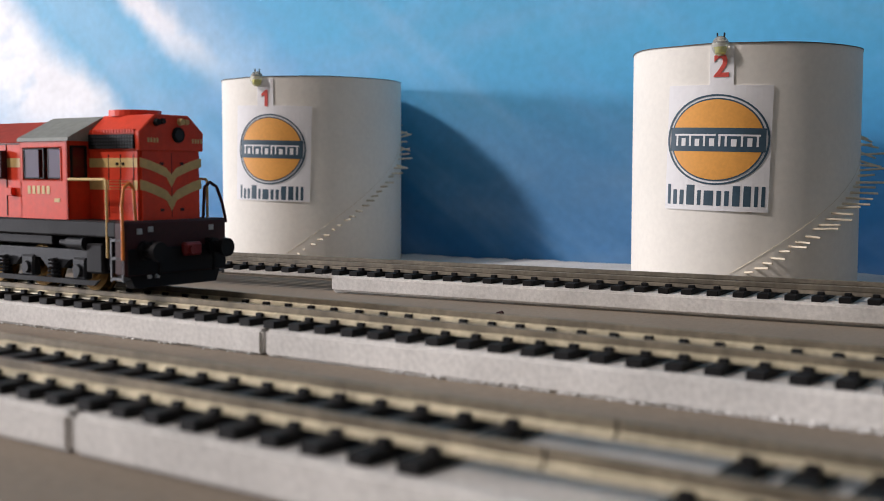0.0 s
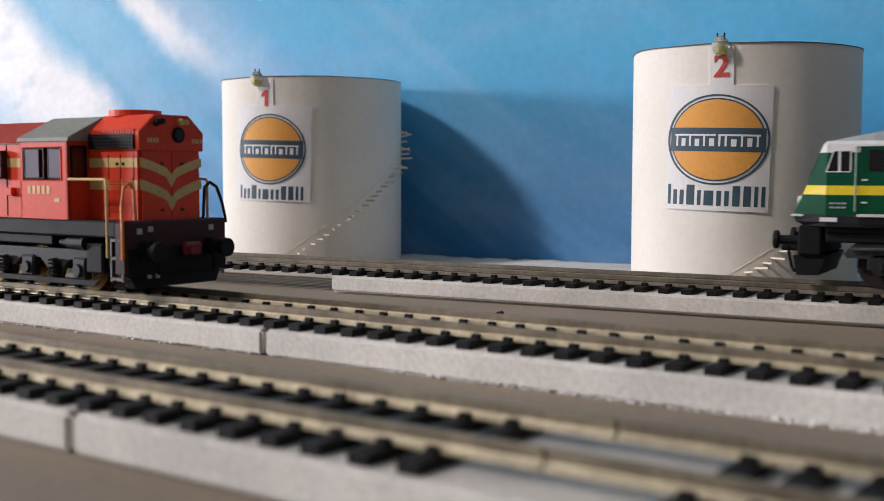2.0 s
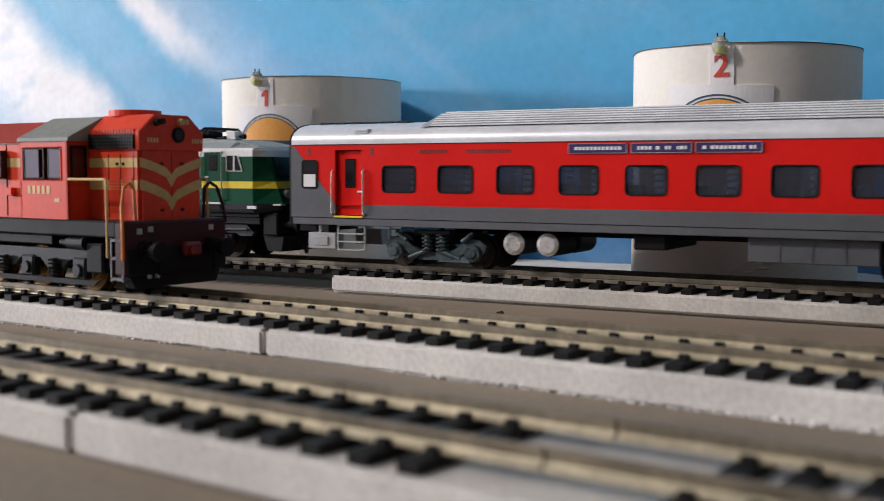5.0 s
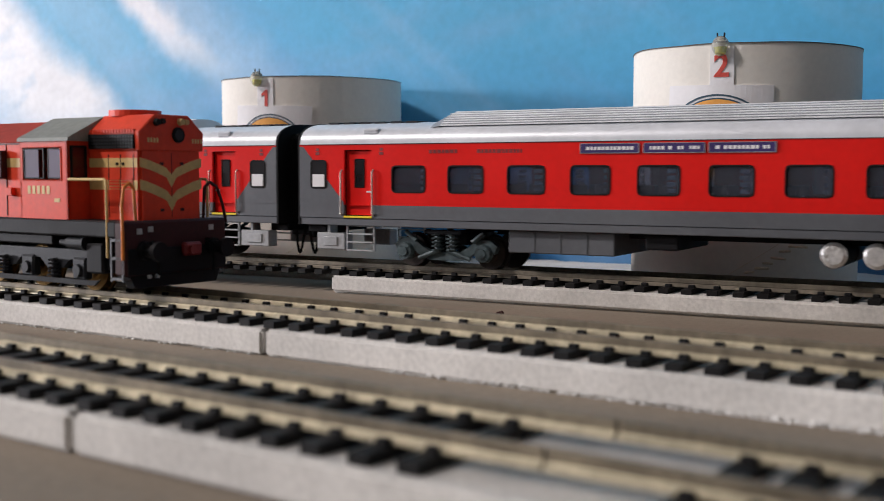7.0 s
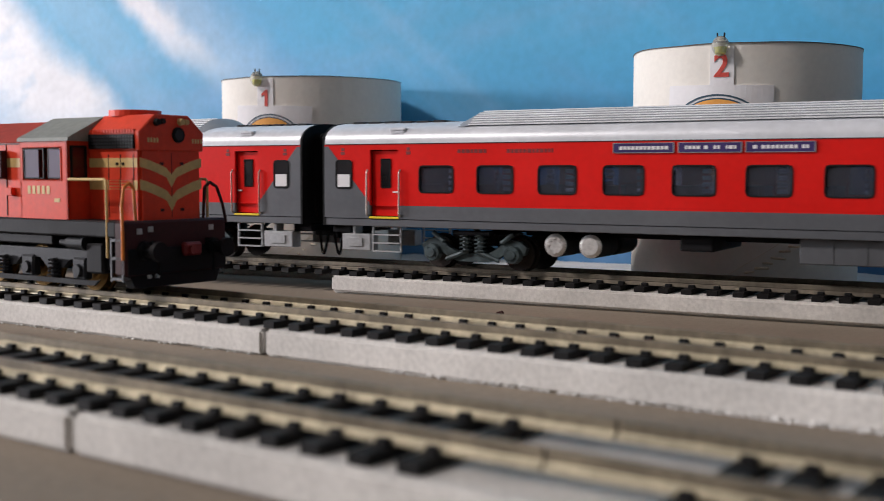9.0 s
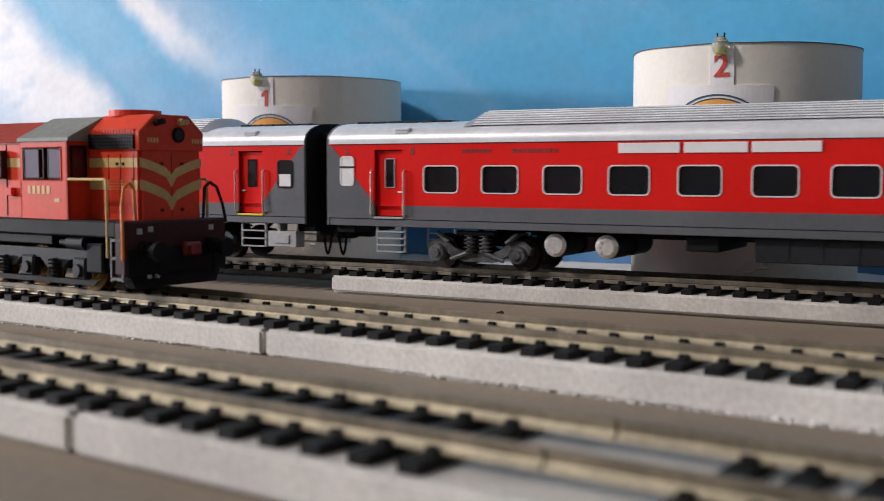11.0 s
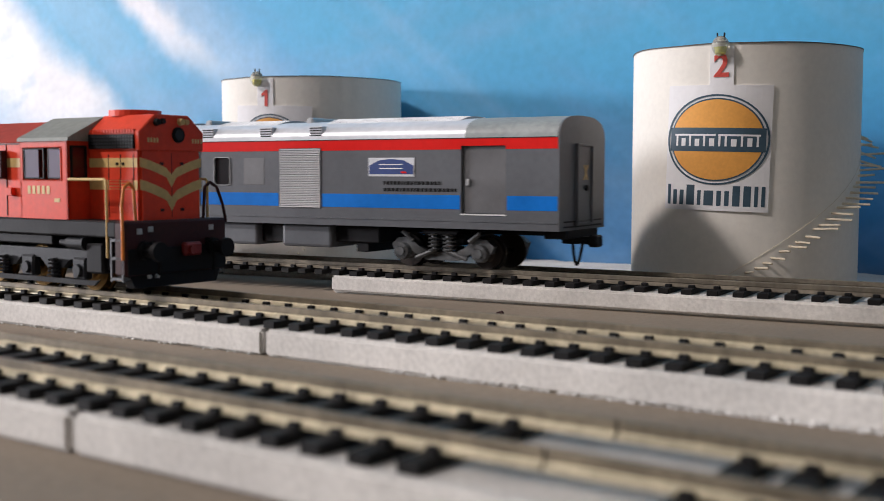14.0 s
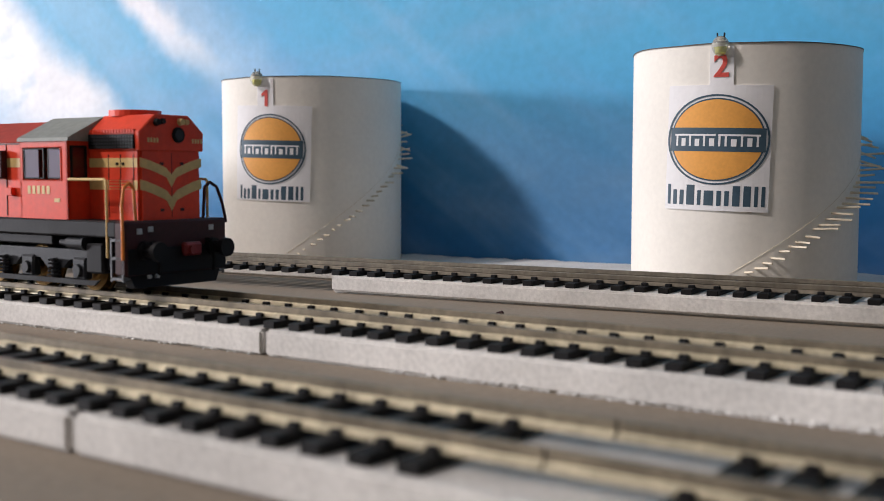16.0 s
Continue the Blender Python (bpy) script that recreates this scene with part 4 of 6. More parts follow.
def power_car():
    """Generator and luggage van at the train's tail; x = 0 at its leading end."""
    t = thing("generator_van", "grey generator van with red and blue bands, at the train's tail", "railway coach", "passenger train vehicles")
    x0, x1 = 0.0, 262.9
    wins = [(5.2, 13.4, 27.9, 37.4), (36.3, 43.4, 26.7, 36.5), (54.8, 61.6, 26.7, 36.5), (70.4, 77.2, 26.7, 36.5), (128.3, 135.6, 26.6, 36.4)]
    lv = [(81.3, 96.2), (102.3, 121.6), (157.6, 175.4)]
    for s in (-1, 1):
        y, th = s * COACH_W, -s * 1.0
        yo = y + s * 0.08
        door = [(17.6, 29.8, 17.6, 40.0), (229.6, 245.4, 18.2, 39.6)]
        part("side_panel", wall_with_holes(x0, x1, ZB, 42.0, wins + door, y, th), COACHGREY, t, "grey painted side")
        red = wall_with_holes(x0, x1, 38.5, 42.0, [(a, b, 38.5, 39.4) for a, b in lv] + [(17.6, 29.8, 38.5, 40.0), (229.6, 245.4, 38.5, 39.6)], y, s * 0.08)
        part("red_band", red, COACHRED, t, "red painted band")
        for a, b in ((x0, 17.0), (30.4, 81.0), (96.6, 102.0), (122.0, 157.2), (175.8, 229.2), (245.8, x1)):
            part("blue_band", B(a, b, min(y, yo), max(y, yo), 19.5, 24.0), COACHBLUE, t, "bright blue painted band")
        part("sill_line", B(x0, x1, min(y, y + s * 0.2), max(y, y + s * 0.2), 15.6, 15.9), COACHGREY, t)
        for i, (a, b, c, d) in enumerate(wins):
            w = part("window", rounded_ring(a, b, c, d, 0.15, 0.9, min(y - s * 0.5, y + s * 0.3), max(y - s * 0.5, y + s * 0.3)), SILVER, t)
            part("pane", B(a, b, min(y - s * 0.8, y - s * 0.4), max(y - s * 0.8, y - s * 0.4), c, d), GLASSD, w)
        for a, b in lv:
            louvre_panel(t, a, b, 19.1, 39.3, s, y + s * 0.09)
        # crew door
        d = part("door", B(17.6, 29.8, min(y - s * 1.8, y - s * 1.1), max(y - s * 1.8, y - s * 1.1), 17.6, 40.0, 0.15), COACHGREY, t, "grey crew door set back")
        part("pane", B(21.6, 25.4, min(y - s * 1.1, y - s * 0.95), max(y - s * 1.1, y - s * 0.95), 27.5, 35.2), GLASSD, d)
        part("pane_frame", ring(21.6, 25.4, 27.5, 35.2, 0.3, min(y - s * 1.1, y - s * 0.85), max(y - s * 1.1, y - s * 0.85)), WHITE, d)
        part("handle", B(26.6, 28.8, min(y - s * 1.1, y - s * 0.6), max(y - s * 1.1, y - s * 0.6), 25.2, 26.0, 0.1), WHITE, d)
        bm = bmesh.new()
        for xx in (16.6, 30.8):
            tube(bm, [(xx, y + s * 0.1, 19.5), (xx, y + s * 0.8, 20.2), (xx, y + s * 0.8, 34.2), (xx, y + s * 0.1, 35)], 0.35)
        part("handrail", bm, SILVER, t)
        entry_ladder(t, 17.6, 29.6, s, 4.8, 17.4, 5)
        # luggage shutter
        d = part("shutter_door", B(229.6, 245.4, min(y - s * 1.6, y - s * 1.0), max(y - s * 1.6, y - s * 1.0), 18.2, 39.6, 0.15), mat_louvre, t, "grey corrugated luggage door")
        bm = bmesh.new()
        for i in range(34):
            z = 18.6 + i * 0.61
            box(bm, 230.2, 244.8, min(y - s * 1.02, y - s * 0.94), max(y - s * 1.02, y - s * 0.94), z, z + 0.3)
        part("slats", bm, mat_louvre, d)
        part("sill", B(229.4, 245.6, min(y - s * 1.0, y + s * 0.2), max(y - s * 1.0, y + s * 0.2), 17.7, 18.15), WHITE, d)
        part("handle", B(231.2, 232.4, min(y - s * 1.0, y - s * 0.3), max(y - s * 1.0, y - s * 0.3), 27.0, 29.2, 0.15), SILVER, d)
        # emblem board and caption bars
        bd = part("emblem_board", B(194.7, 212.5, min(y, y + s * 0.2), max(y, y + s * 0.2), 29.8, 36.0, 0.1), ROOF, t, "small white and blue emblem board")
        bm = prism(bmesh.new(), [(195.1, 30.6), (212.1, 30.6), (212.1, 33.4), (208.5, 35.1), (203.6, 35.6), (198.7, 35.1), (195.1, 33.4)], min(y, y + s * 0.28), max(y, y + s * 0.28), "y")
        part("emblem_field", bm, BOARD_BLUE, bd)
        bm = bmesh.new()
        for z in (32.3, 33.6):
            box(bm, 199.0, 208.0, min(y, y + s * 0.34), max(y, y + s * 0.34), z, z + 0.35)
        part("emblem_bars", bm, SHEET, bd)
        part("emblem_mark", B(207.5, 209.5, min(y, y + s * 0.34), max(y, y + s * 0.34), 30.9, 31.5), COACHRED, bd)
        bm = bmesh.new()
        rnd = random.Random(3)
        for z, a, b in ((27.2, 200.5, 222.5), (25.0, 200.5, 228.0)):
            k = a
            while k < b:
                w = rnd.uniform(0.6, 1.5)
                box(bm, k, min(b, k + w), min(y, yo), max(y, yo), z, z + 1.1)
                k += w + 0.35
        part("caption_bars", bm, RUBBER, t, "two lines of plain dark bars")
        part("panel_mark", B(142, 151, min(y, yo), max(y, yo), 26.8, 36.2, 0.03), mat_louvre, t)
        part("gutter", B(x0 + 0.3, x1 - 0.3, min(y - s * 0.2, y + s * 0.2), max(y - s * 0.2, y + s * 0.2), 41.9, 42.15), SOOT, t)
    part("floor_pan", B(x0 + 0.8, x1 - 0.8, -17.4, 17.4, ZB + 0.1, ZB + 2.4), BLACK, t)
    prof = [(-COACH_W, ZB), (COACH_W, ZB)] + roof_arc(COACH_W, 42.0, 7.1)
    part("end_wall", prism(bmesh.new(), prof, x0 - 0.5, x0 + 0.2), COACHGREY, t, "grey front end wall")
    rear = part("end_wall", prism(bmesh.new(), prof, x1 - 0.2, x1 + 0.5), COACHGREY, t, "dark grey rear end wall")
    bm = ring(-5.6, 5.6, 15.5, 39.5, 0.8, 0, 1.2)
    bmesh.ops.rotate(bm, cent=(0, 0, 0), matrix=Matrix.Rotation(radians(90), 3, "Z"), verts=bm.verts)
    bmesh.ops.translate(bm, vec=(x1 + 1.6, 0, 0), verts=bm.verts)
    part("gangway_frame", bm, COACHGREY, rear)
    part("gangway_door", B(x1 + 0.4, x1 + 1.0, -5.6, 5.6, 15.5, 39.5), COACHGREY, rear, "closed grey end door")
    bm = bmesh.new()
    for k in (-1, 1):
        v = [(0.0 - k * 1.9, 28.9), (-k * 0.9, 28.9), (k * 1.9, 33.7), (k * 0.9, 33.7)]
        prism(bm, [(a + 1.0, b) for a, b in v], x1 + 1.0, x1 + 1.15 + 0.03 * k)
    part("tail_cross", bm, CREAM, rear, "pale yellow tail cross")
    part("tail_lamp", cyl(bmesh.new(), (x1 + 0.9, 1.0, 26.4), (x1 + 1.7, 1.0, 26.4), 0.9, seg=12), RUBBER, rear)
    for k in range(2):
        part("step_rail", B(x1 + 0.4, x1 + 1.0, -15, 15, 14.2 + k * 1.6, 14.7 + k * 1.6), SOOT, rear)
    coupling_gear(t, x0, -1, 9.0)
    coupling_gear(t, x1, 1, 6.5)
    part("roof", prism(bmesh.new(), roof_arc(COACH_W, 42.0, 6.9, 30), x0 + 0.2, x1 - 0.2), ROOF, t, "silver painted roof", smooth=True)
    part("rear_roof", prism(bmesh.new(), roof_arc(COACH_W + 0.1, 42.0, 7.02, 30), 231, x1 - 0.1), ROOFD, t, "grey roof end", smooth=True)
    for a, b in ((36, 110), (122.5, 154.5), (171, 228)):
        ribbed_roof(t, a, b, 16.6, 45.4, 4.3, 19, 2.0, "silver ribbed roof section")
    for a in (100.2, 122.6, 149.0, 170.4):
        for s in (-1, 1):
            bm = B(a, a + 5.4, min(s * 15.0, s * 18.4), max(s * 15.0, s * 18.4), 43.2, 46.8, 0.2)
            v = part("roof_vent", bm, ROOF, t)
            bm = bmesh.new()
            for k in range(4):
                box(bm, a + 0.3, a + 5.1, min(s * 18.2, s * 18.55), max(s * 18.2, s * 18.55), 43.5 + k * 0.85, 43.8 + k * 0.85)
            part("vent_slot", bm, RUBBER, v)
    for a in (116.0, 162.5):
        bm = bmesh.new()
        cyl(bm, (a, -7, 48.9), (a, 9, 48.9), 1.6, seg=16)
        cyl(bm, (a, -7.6, 48.9), (a, -7, 48.9), 1.1, seg=12)
        part("exhaust_silencer", bm, SILVER, t, smooth=True)
        part("silencer_bed", B(a - 3.5, a + 3.5, -12, 12, 45.5, 47.6, 0.4), ROOFD, t)
    bm = B(17.5, 26.0, -17.6, -15.0, 43.6, 47.2, 0.3)
    part("roof_vent", bm, ROOFD, t)
    for i in range(5):
        part("roof_plate", B(4 + 6 * i, 9 + 6 * i, -8.5, 8.5, 48.4, 49.7, 0.25), ROOFD if i % 2 else ROOF, t)
    for xc in (51.9, 220.0):
        coach_bogie(t, xc, GEAR)
    for s in (-1, 1):
        bm = bmesh.new()
        cyl(bm, (96, s * 16.0, 7.6), (96, s * 3.0, 7.6), 4.6, seg=22)
        cyl(bm, (96, s * 16.8, 7.6), (96, s * 16.0, 7.6), 2.6, 3.6, seg=16)
        part("air_tank", bm, SOOT, t, smooth=False)
        bm = bmesh.new()
        cyl(bm, (100, s * 13.6, 10.5), (116, s * 13.6, 10.5), 2.6, seg=16)
        part("air_tank", bm, BLACK, t)
        part("funnel", cyl(bmesh.new(), (86.5, s * 13, 13.3), (86.5, s * 13, 4.2), 3.4, 0.8, seg=12), BLACK, t)
        for a, b in ((125.5, 146.0), (157, 178)):
            part("fuel_tank", B(a, b, min(s * 1, s * 16.4), max(s * 1, s * 16.4), 5.4, ZB, 1.0, 2), COACHGREY, t, "grey underfloor fuel tank")
    part("equipment_box", B(146.2, 156.8, -14, 14, 6.4, ZB, 0.4), BLACK, t)
    part("equipment_box", B(178.2, 196, -14, 14, 7.4, ZB, 0.4), BLACK, t)
    part("equipment_box", B(186, 191, -13, 13, 4.2, 7.4, 0.3), BLACK, t)
    part("floor_channel", B(10, 253, -3, 3, 11.0, ZB + 0.05), BLACK, t)
    return t


# ---- green electric locomotive ----
def loft(levels, shoulder=105.5, full=18.6, tip=13.6):
    """levels: (z, end x, width factor). Both ends taper in plan."""
    bm = bmesh.new()
    rows = []
    for z, xe, k in levels:
        pts = [(-shoulder, -full * k), (shoulder, -full * k), (xe, -tip * k), (xe, tip * k), (shoulder, full * k), (-shoulder, full * k), (-xe, tip * k), (-xe, -tip * k)]
        rows.append([bm.verts.new((x, y, z)) for x, y in pts])
    for a, b in zip(rows, rows[1:]):
        for i in range(8):
            bm.faces.new((a[i], a[(i + 1) % 8], b[(i + 1) % 8], b[i]))
    bm.faces.new(rows[0]), bm.faces.new(rows[-1])
    return bm


RAILGREEN = mat("pale_green_handrail", (0.20, 0.30, 0.25), 0.45)
GEAR_DARK = mat("mottled_black_bogie", (0.030, 0.032, 0.038), 0.45, 0.2, grain=350, vary=0.6, bump=0.3, stain=120, stain_amount=0.4)


def loco_bogie(parent, xc, wheels, r=6.2):
    bm = B(xc - 33, xc + 33, -8, 8, 9.0, 12.5, 0.5)
    for k in (-13, 13):
        box(bm, xc + k - 6, xc + k + 6, -11, 11, 2.4, 11, 0.8)
    bg = part("bogie", bm, BLACK, parent)
    for s in (-1, 1):
        bm = bmesh.new()
        out = [(-36, 9.5), (-33, 12.3), (-8, 12.6), (-6, 11.4), (6, 11.4), (8, 12.6), (33, 12.3), (36, 9.5), (35, 8.2), (30, 8.2), (28, 9.2), (18, 9.2), (16, 7.2), (8, 7.2), (6, 8.8), (-6, 8.8), (-8, 7.2), (-16, 7.2), (-18, 9.2), (-28, 9.2), (-30, 8.2), (-35, 8.2)]
        prism(bm, [(xc + a, b) for a, b in out], s * 12.2, s * 14.2, "y")
        part("side_frame", bm, GEAR_DARK, bg)
        for w in wheels:
            bm = bmesh.new()
            cyl(bm, (w, s * 12.5, r), (w, s * 15.4, r), 2.6, 2.3, seg=12)
            cyl(bm, (w, s * 15.4, r), (w, s * 16.0, r), 1.2, seg=8)
            box(bm, w - 3.2, w + 3.2, min(s * 12.4, s * 14.4), max(s * 12.4, s * 14.4), r - 1.2, r + 2.4, 0.3)
            part("axle_box", bm, GEAR_DARK, bg)
        for k in (-12.5, 12.5):
            bm = bmesh.new()
            coil(bm, xc + k - 2.2, s * 14.6, 5.0, 9.4, 1.5)
            coil(bm, xc + k + 2.2, s * 14.6, 5.0, 9.4, 1.5)
            part("spring", bm, SOOT, bg)
            part("sand_box", B(xc + k - 3.6, xc + k + 3.6, min(s * 12.2, s * 15.6), max(s * 12.2, s * 15.6), 3.2, 7.0, 0.5), BLACK, bg)
        bm = bmesh.new()
        tube(bm, [(xc - 34, s * 15.2, 10.8), (xc - 10, s * 15.4, 11.2), (xc + 4, s * 15.4, 10.2), (xc + 34, s * 15.2, 10.8)], 0.4)
        part("brake_pipe", bm, GEAR, bg)
        for k in (-24, 0, 24):
            part("brake_hanger", B(xc + k * 0.82 - 1.0, xc + k * 0.82 + 1.0, min(s * 14.2, s * 15.4), max(s * 14.2, s * 15.4), 6.8, 11.8, 0.3), BLACK, bg)
    for w in wheels:
        wheelset(parent, w, r)


def pantograph(parent, x0, x1, s):
    """Folded pantograph on four insulators; s gives the knee's direction."""
    xm = (x0 + x1) / 2
    p = part("pantograph", B(xm - 8, xm + 8, -6.5, 6.5, 43.9, 44.7, 0.2), BLACK, parent, "black folded pantograph")
    for a in (-7, 7):
        for y in (-6, 6):
            bm = bmesh.new()
            for k in range(3):
                cyl(bm, (xm + a, y, 42.4 + k * 0.6), (xm + a, y, 42.8 + k * 0.6), 1.1, seg=10)
            part("insulator", bm, BEAM, p)
    bm = bmesh.new()
    for y in (-5.2, 5.2):
        tube(bm, [(xm + s * 8, y, 44.8), (xm - s * 9, y * 0.8, 46.4), (xm + s * 13, y * 0.5, 47.0)], 0.5)
    tube(bm, [(xm + s * 8, -6, 45.2), (xm + s * 8, 6, 45.2)], 0.8)
    part("arm", bm, BLACK, p)
    bm = bmesh.new()
    for k in (0, 2.2):
        tube(bm, [(xm + s * (12 + k), -11.5, 45.4), (xm + s * (12 + k), -8.5, 47.5), (xm + s * (12 + k), 8.5, 47.5), (xm + s * (12 + k), 11.5, 45.4)], 0.45)
    part("collector_bow", bm, BLACK, p)
    bm = bmesh.new()
    box(bm, xm + s * 8 - 2.5, xm + s * 8 + 2.5, -4, 4, 44.6, 46.6, 0.4)
    part("spring_box", bm, BLACK, p)


def electric_loco():
    """x = 0 at the middle, z = 0 on the rail; it runs towards -x."""
    t = thing("electric_locomotive", "dark green electric locomotive with a yellow stripe and grey roof", "locomotive", "passenger train vehicles")
    part("solebar", loft([(16.8, 112.0, 0.97), (18.0, 114.5, 0.99), (20.0, 115.0, 1.0)]), SOOT, t, "dark grey solebar")
    part("lower_body", loft([(20.0, 115.0, 1.0), (25.4, 112.6, 1.0)]), GREEN, t, "dark green painted side")
    part("stripe", loft([(25.4, 112.65, 1.002), (27.9, 111.6, 1.002)]), YELLOW, t, "yellow painted stripe")
    part("upper_body", loft([(27.9, 111.6, 1.0), (36.7, 108.3, 1.0)]), GREEN, t, "dark green painted side")
    part("cove", loft([(36.7, 108.3, 1.004), (38.9, 107.4, 0.995), (39.8, 106.6, 0.95)]), WHITE, t, "pale grey eaves band")
    part("roof", loft([(39.8, 106.0, 0.94), (42.0, 96.0, 0.72)], shoulder=94), ROOFD, t, "grey roof")
    for e in (-1, 1):
        hood = bmesh.new()
        prism(hood, [(e * 104, 40.4), (e * 90, 43.0), (e * 70, 43.3), (e * 64, 42.2), (e * 64, 40.4)], -12.5, 12.5, "y")
        part("cab_roof", hood, ROOFD, t)
        # windscreen panes on the sloping face
        for k in (-1, 1):
            bm = bmesh.new()
            q = [(e * 111.35, k * 0.8, 29.6), (e * 111.35, k * 11.6, 29.6), (e * 108.75, k * 11.2, 36.6), (e * 108.75, k * 0.8, 36.6)]
            vs = [bm.verts.new(Vector(v) + Vector((e * 0.15, 0, 0.05))) for v in q]
            vs2 = [bm.verts.new(Vector(v) - Vector((e * 0.3, 0, 0))) for v in q]
            bm.faces.new(vs), bm.faces.new(vs2)
            for i in range(4):
                bm.faces.new((vs[i], vs[(i + 1) % 4], vs2[(i + 1) % 4], vs2[i]))
            part("windscreen", bm, GLASSD, t, "dark windscreen")
            bm = bmesh.new()
            cyl(bm, (e * 112.0, k * 9.5, 23.4), (e * 114.6, k * 9.5, 23.4), 1.5, seg=14)
            part("headlight", bm, WHITE, t)
            bm = bmesh.new()
            cyl(bm, (e * 112, k * 11.0, 12.6), (e * 119.5, k * 11.0, 12.6), 1.3, seg=10)
            cyl(bm, (e * 119.5, k * 11.0, 12.6), (e * 120.6, k * 11.0, 12.6), 2.6, 2.5, seg=18)
            part("buffer", bm, BLACK, t)
        part("end_beam", B(min(e * 107, e * 113.5), max(e * 107, e * 113.5), -15, 15, 8.6, 16.9, 0.6), BLACK, t)
        bm = bmesh.new()
        prism(bm, [(e * 108, 3.2), (e * 114, 3.0), (e * 115, 8.5), (e * 106, 8.8)], -13.5, 13.5, "y")
        part("cow_catcher", bm, BLACK, t)
        part("coupler", B(min(e * 112, e * 121), max(e * 112, e * 121), -2, 2, 9.0, 11.8, 0.5), BLACK, t)
        bm = bmesh.new()
        tube(bm, [(e * (114 + 4.0 * f), -6, 10.5 - 7 * math.sin(math.pi * f)) for f in np.linspace(0, 1, 8)], 0.5)
        part("hose", bm, RUBBER, t)
        bm = B(e * 83.5 - 2.2, e * 83.5 + 2.2, -4.0, 0.5, 43.2, 46.4, 0.3)
        part("roof_lamp", bm, WHITE if e > 0 else ROOF, t, "pale roof headlamp box")
        bm = bmesh.new()
        cyl(bm, (e * 86, -1.8, 44.4), (e * 88.5, -1.8, 44.4), 0.5, 1.0, seg=12)
        cyl(bm, (e * 77, -4, 43.8), (e * 81, -4, 43.8), 0.4, 0.9, seg=12)
        part("horn", bm, RUBBER, t)
        bm = bmesh.new()
        bmesh.ops.create_uvsphere(bm, u_segments=14, v_segments=6, radius=4.0, matrix=Matrix.Translation((e * 77, -9, 42.4)) @ Matrix.Diagonal((1.2, 0.8, 0.35, 1)))
        part("roof_dome", bm, ROOFD, t, smooth=True)
        part("ladder_step", B(min(e * 112, e * 115.3), max(e * 112, e * 115.3), -15.5, -12.5, 19.4, 20.0), WHITE, t)
    for s in (-1, 1):
        y = s * 18.6
        ya, yb = min(y - s * 0.3, y + s * 0.25), max(y - s * 0.3, y + s * 0.25)
        # mesh grilles
        for a, b in ((-33.6, -25.2), (49.0, 65.0)):
            g = part("grille", B(a, b, min(y, y + s * 0.3), max(y, y + s * 0.3), 27.2, 38.0, 0.1), MESHGREY, t, "pale grey mesh grille")
            part("grille_frame", ring(a + 0.3, b - 0.3, 27.5, 37.7, 0.5, min(y, y + s * 0.6), max(y, y + s * 0.6)), SILVER, g)
            bm = B(a, b, min(y, y + s * 0.5), max(y, y + s * 0.5), 32.3, 32.8)
            if b - a > 10:
                box(bm, (a + b) / 2 - 0.25, (a + b) / 2 + 0.25, min(y, y + s * 0.5), max(y, y + s * 0.5), 27.4, 37.8)
            part("grille_bar", bm, WHITE, g)
        for e in (-1, 1):
            xd = (-97.0, -89.4) if e < 0 else (83.2, 91.0)
            d = part("cab_door", B(xd[0], xd[1], min(y, y + s * 0.12), max(y, y + s * 0.12), 20.6, 38.4, 0.05), GREEN, t, "green cab door")
            part("door_stripe", B(xd[0], xd[1], min(y + s * 0.1, y + s * 0.2), max(y + s * 0.1, y + s * 0.2), 25.4, 27.9), YELLOW, d)
            part("pane", B(xd[0] + 2.2, xd[1] - 1.6, min(y + s * 0.1, y + s * 0.22), max(y + s * 0.1, y + s * 0.22), 31.6, 37.4), GLASSD, d)
            part("lintel", B(xd[0] - 0.6, xd[1] + 0.6, min(y, y + s * 0.45), max(y, y + s * 0.45), 38.3, 38.8), WHITE, d)
            bm = bmesh.new()
            for xx in (xd[0] - 0.9, xd[1] + 0.9):
                tube(bm, [(xx, y + s * 0.1, 20.9), (xx, y + s * 0.8, 21.3), (xx, y + s * 0.8, 37.8), (xx, y + s * 0.1, 38.2)], 0.24)
            part("handrail", bm, RAILGREEN, t)
            part("door_step", B(xd[0] - 0.4, xd[1] + 0.2, min(y - s * 0.5, y + s * 0.7), max(y - s * 0.5, y + s * 0.7), 19.6, 20.4, 0.1), WHITE, d)
            # no hollow is cut: a black plate gives the step recess's shade
            part("step_recess", B(xd[0], xd[1] - 0.4, min(y, y + s * 0.1), max(y, y + s * 0.1), 17.6, 19.4), RUBBER, d)
            for z in (33.2 - 4, 23.2):
                part("handle", B(xd[0] + 0.5, xd[0] + 2.0, min(y, y + s * 0.4), max(y, y + s * 0.4), z, z + 0.45), WHITE, d)
            xw = (-105.8, -99.2) if e < 0 else (93.6, 101.0)
            xs = (min(xw), max(xw))
            bm = ring(xs[0] + 0.3, xs[1] - 0.3, 31.7, 37.0, 0.3, min(y - s * 0.6, y + s * 0.3), max(y - s * 0.6, y + s * 0.3))
            for v in bm.verts:
                if (v.co.x < xs[0] + 1.5) if e < 0 else (v.co.x > xs[1] - 1.5):
                    v.co.x -= e * 2.0 * max(0.0, v.co.z - 31.4) / 5.9
            w = part("cab_window", bm, WHITE, t, "white framed cab side window with a raked edge")
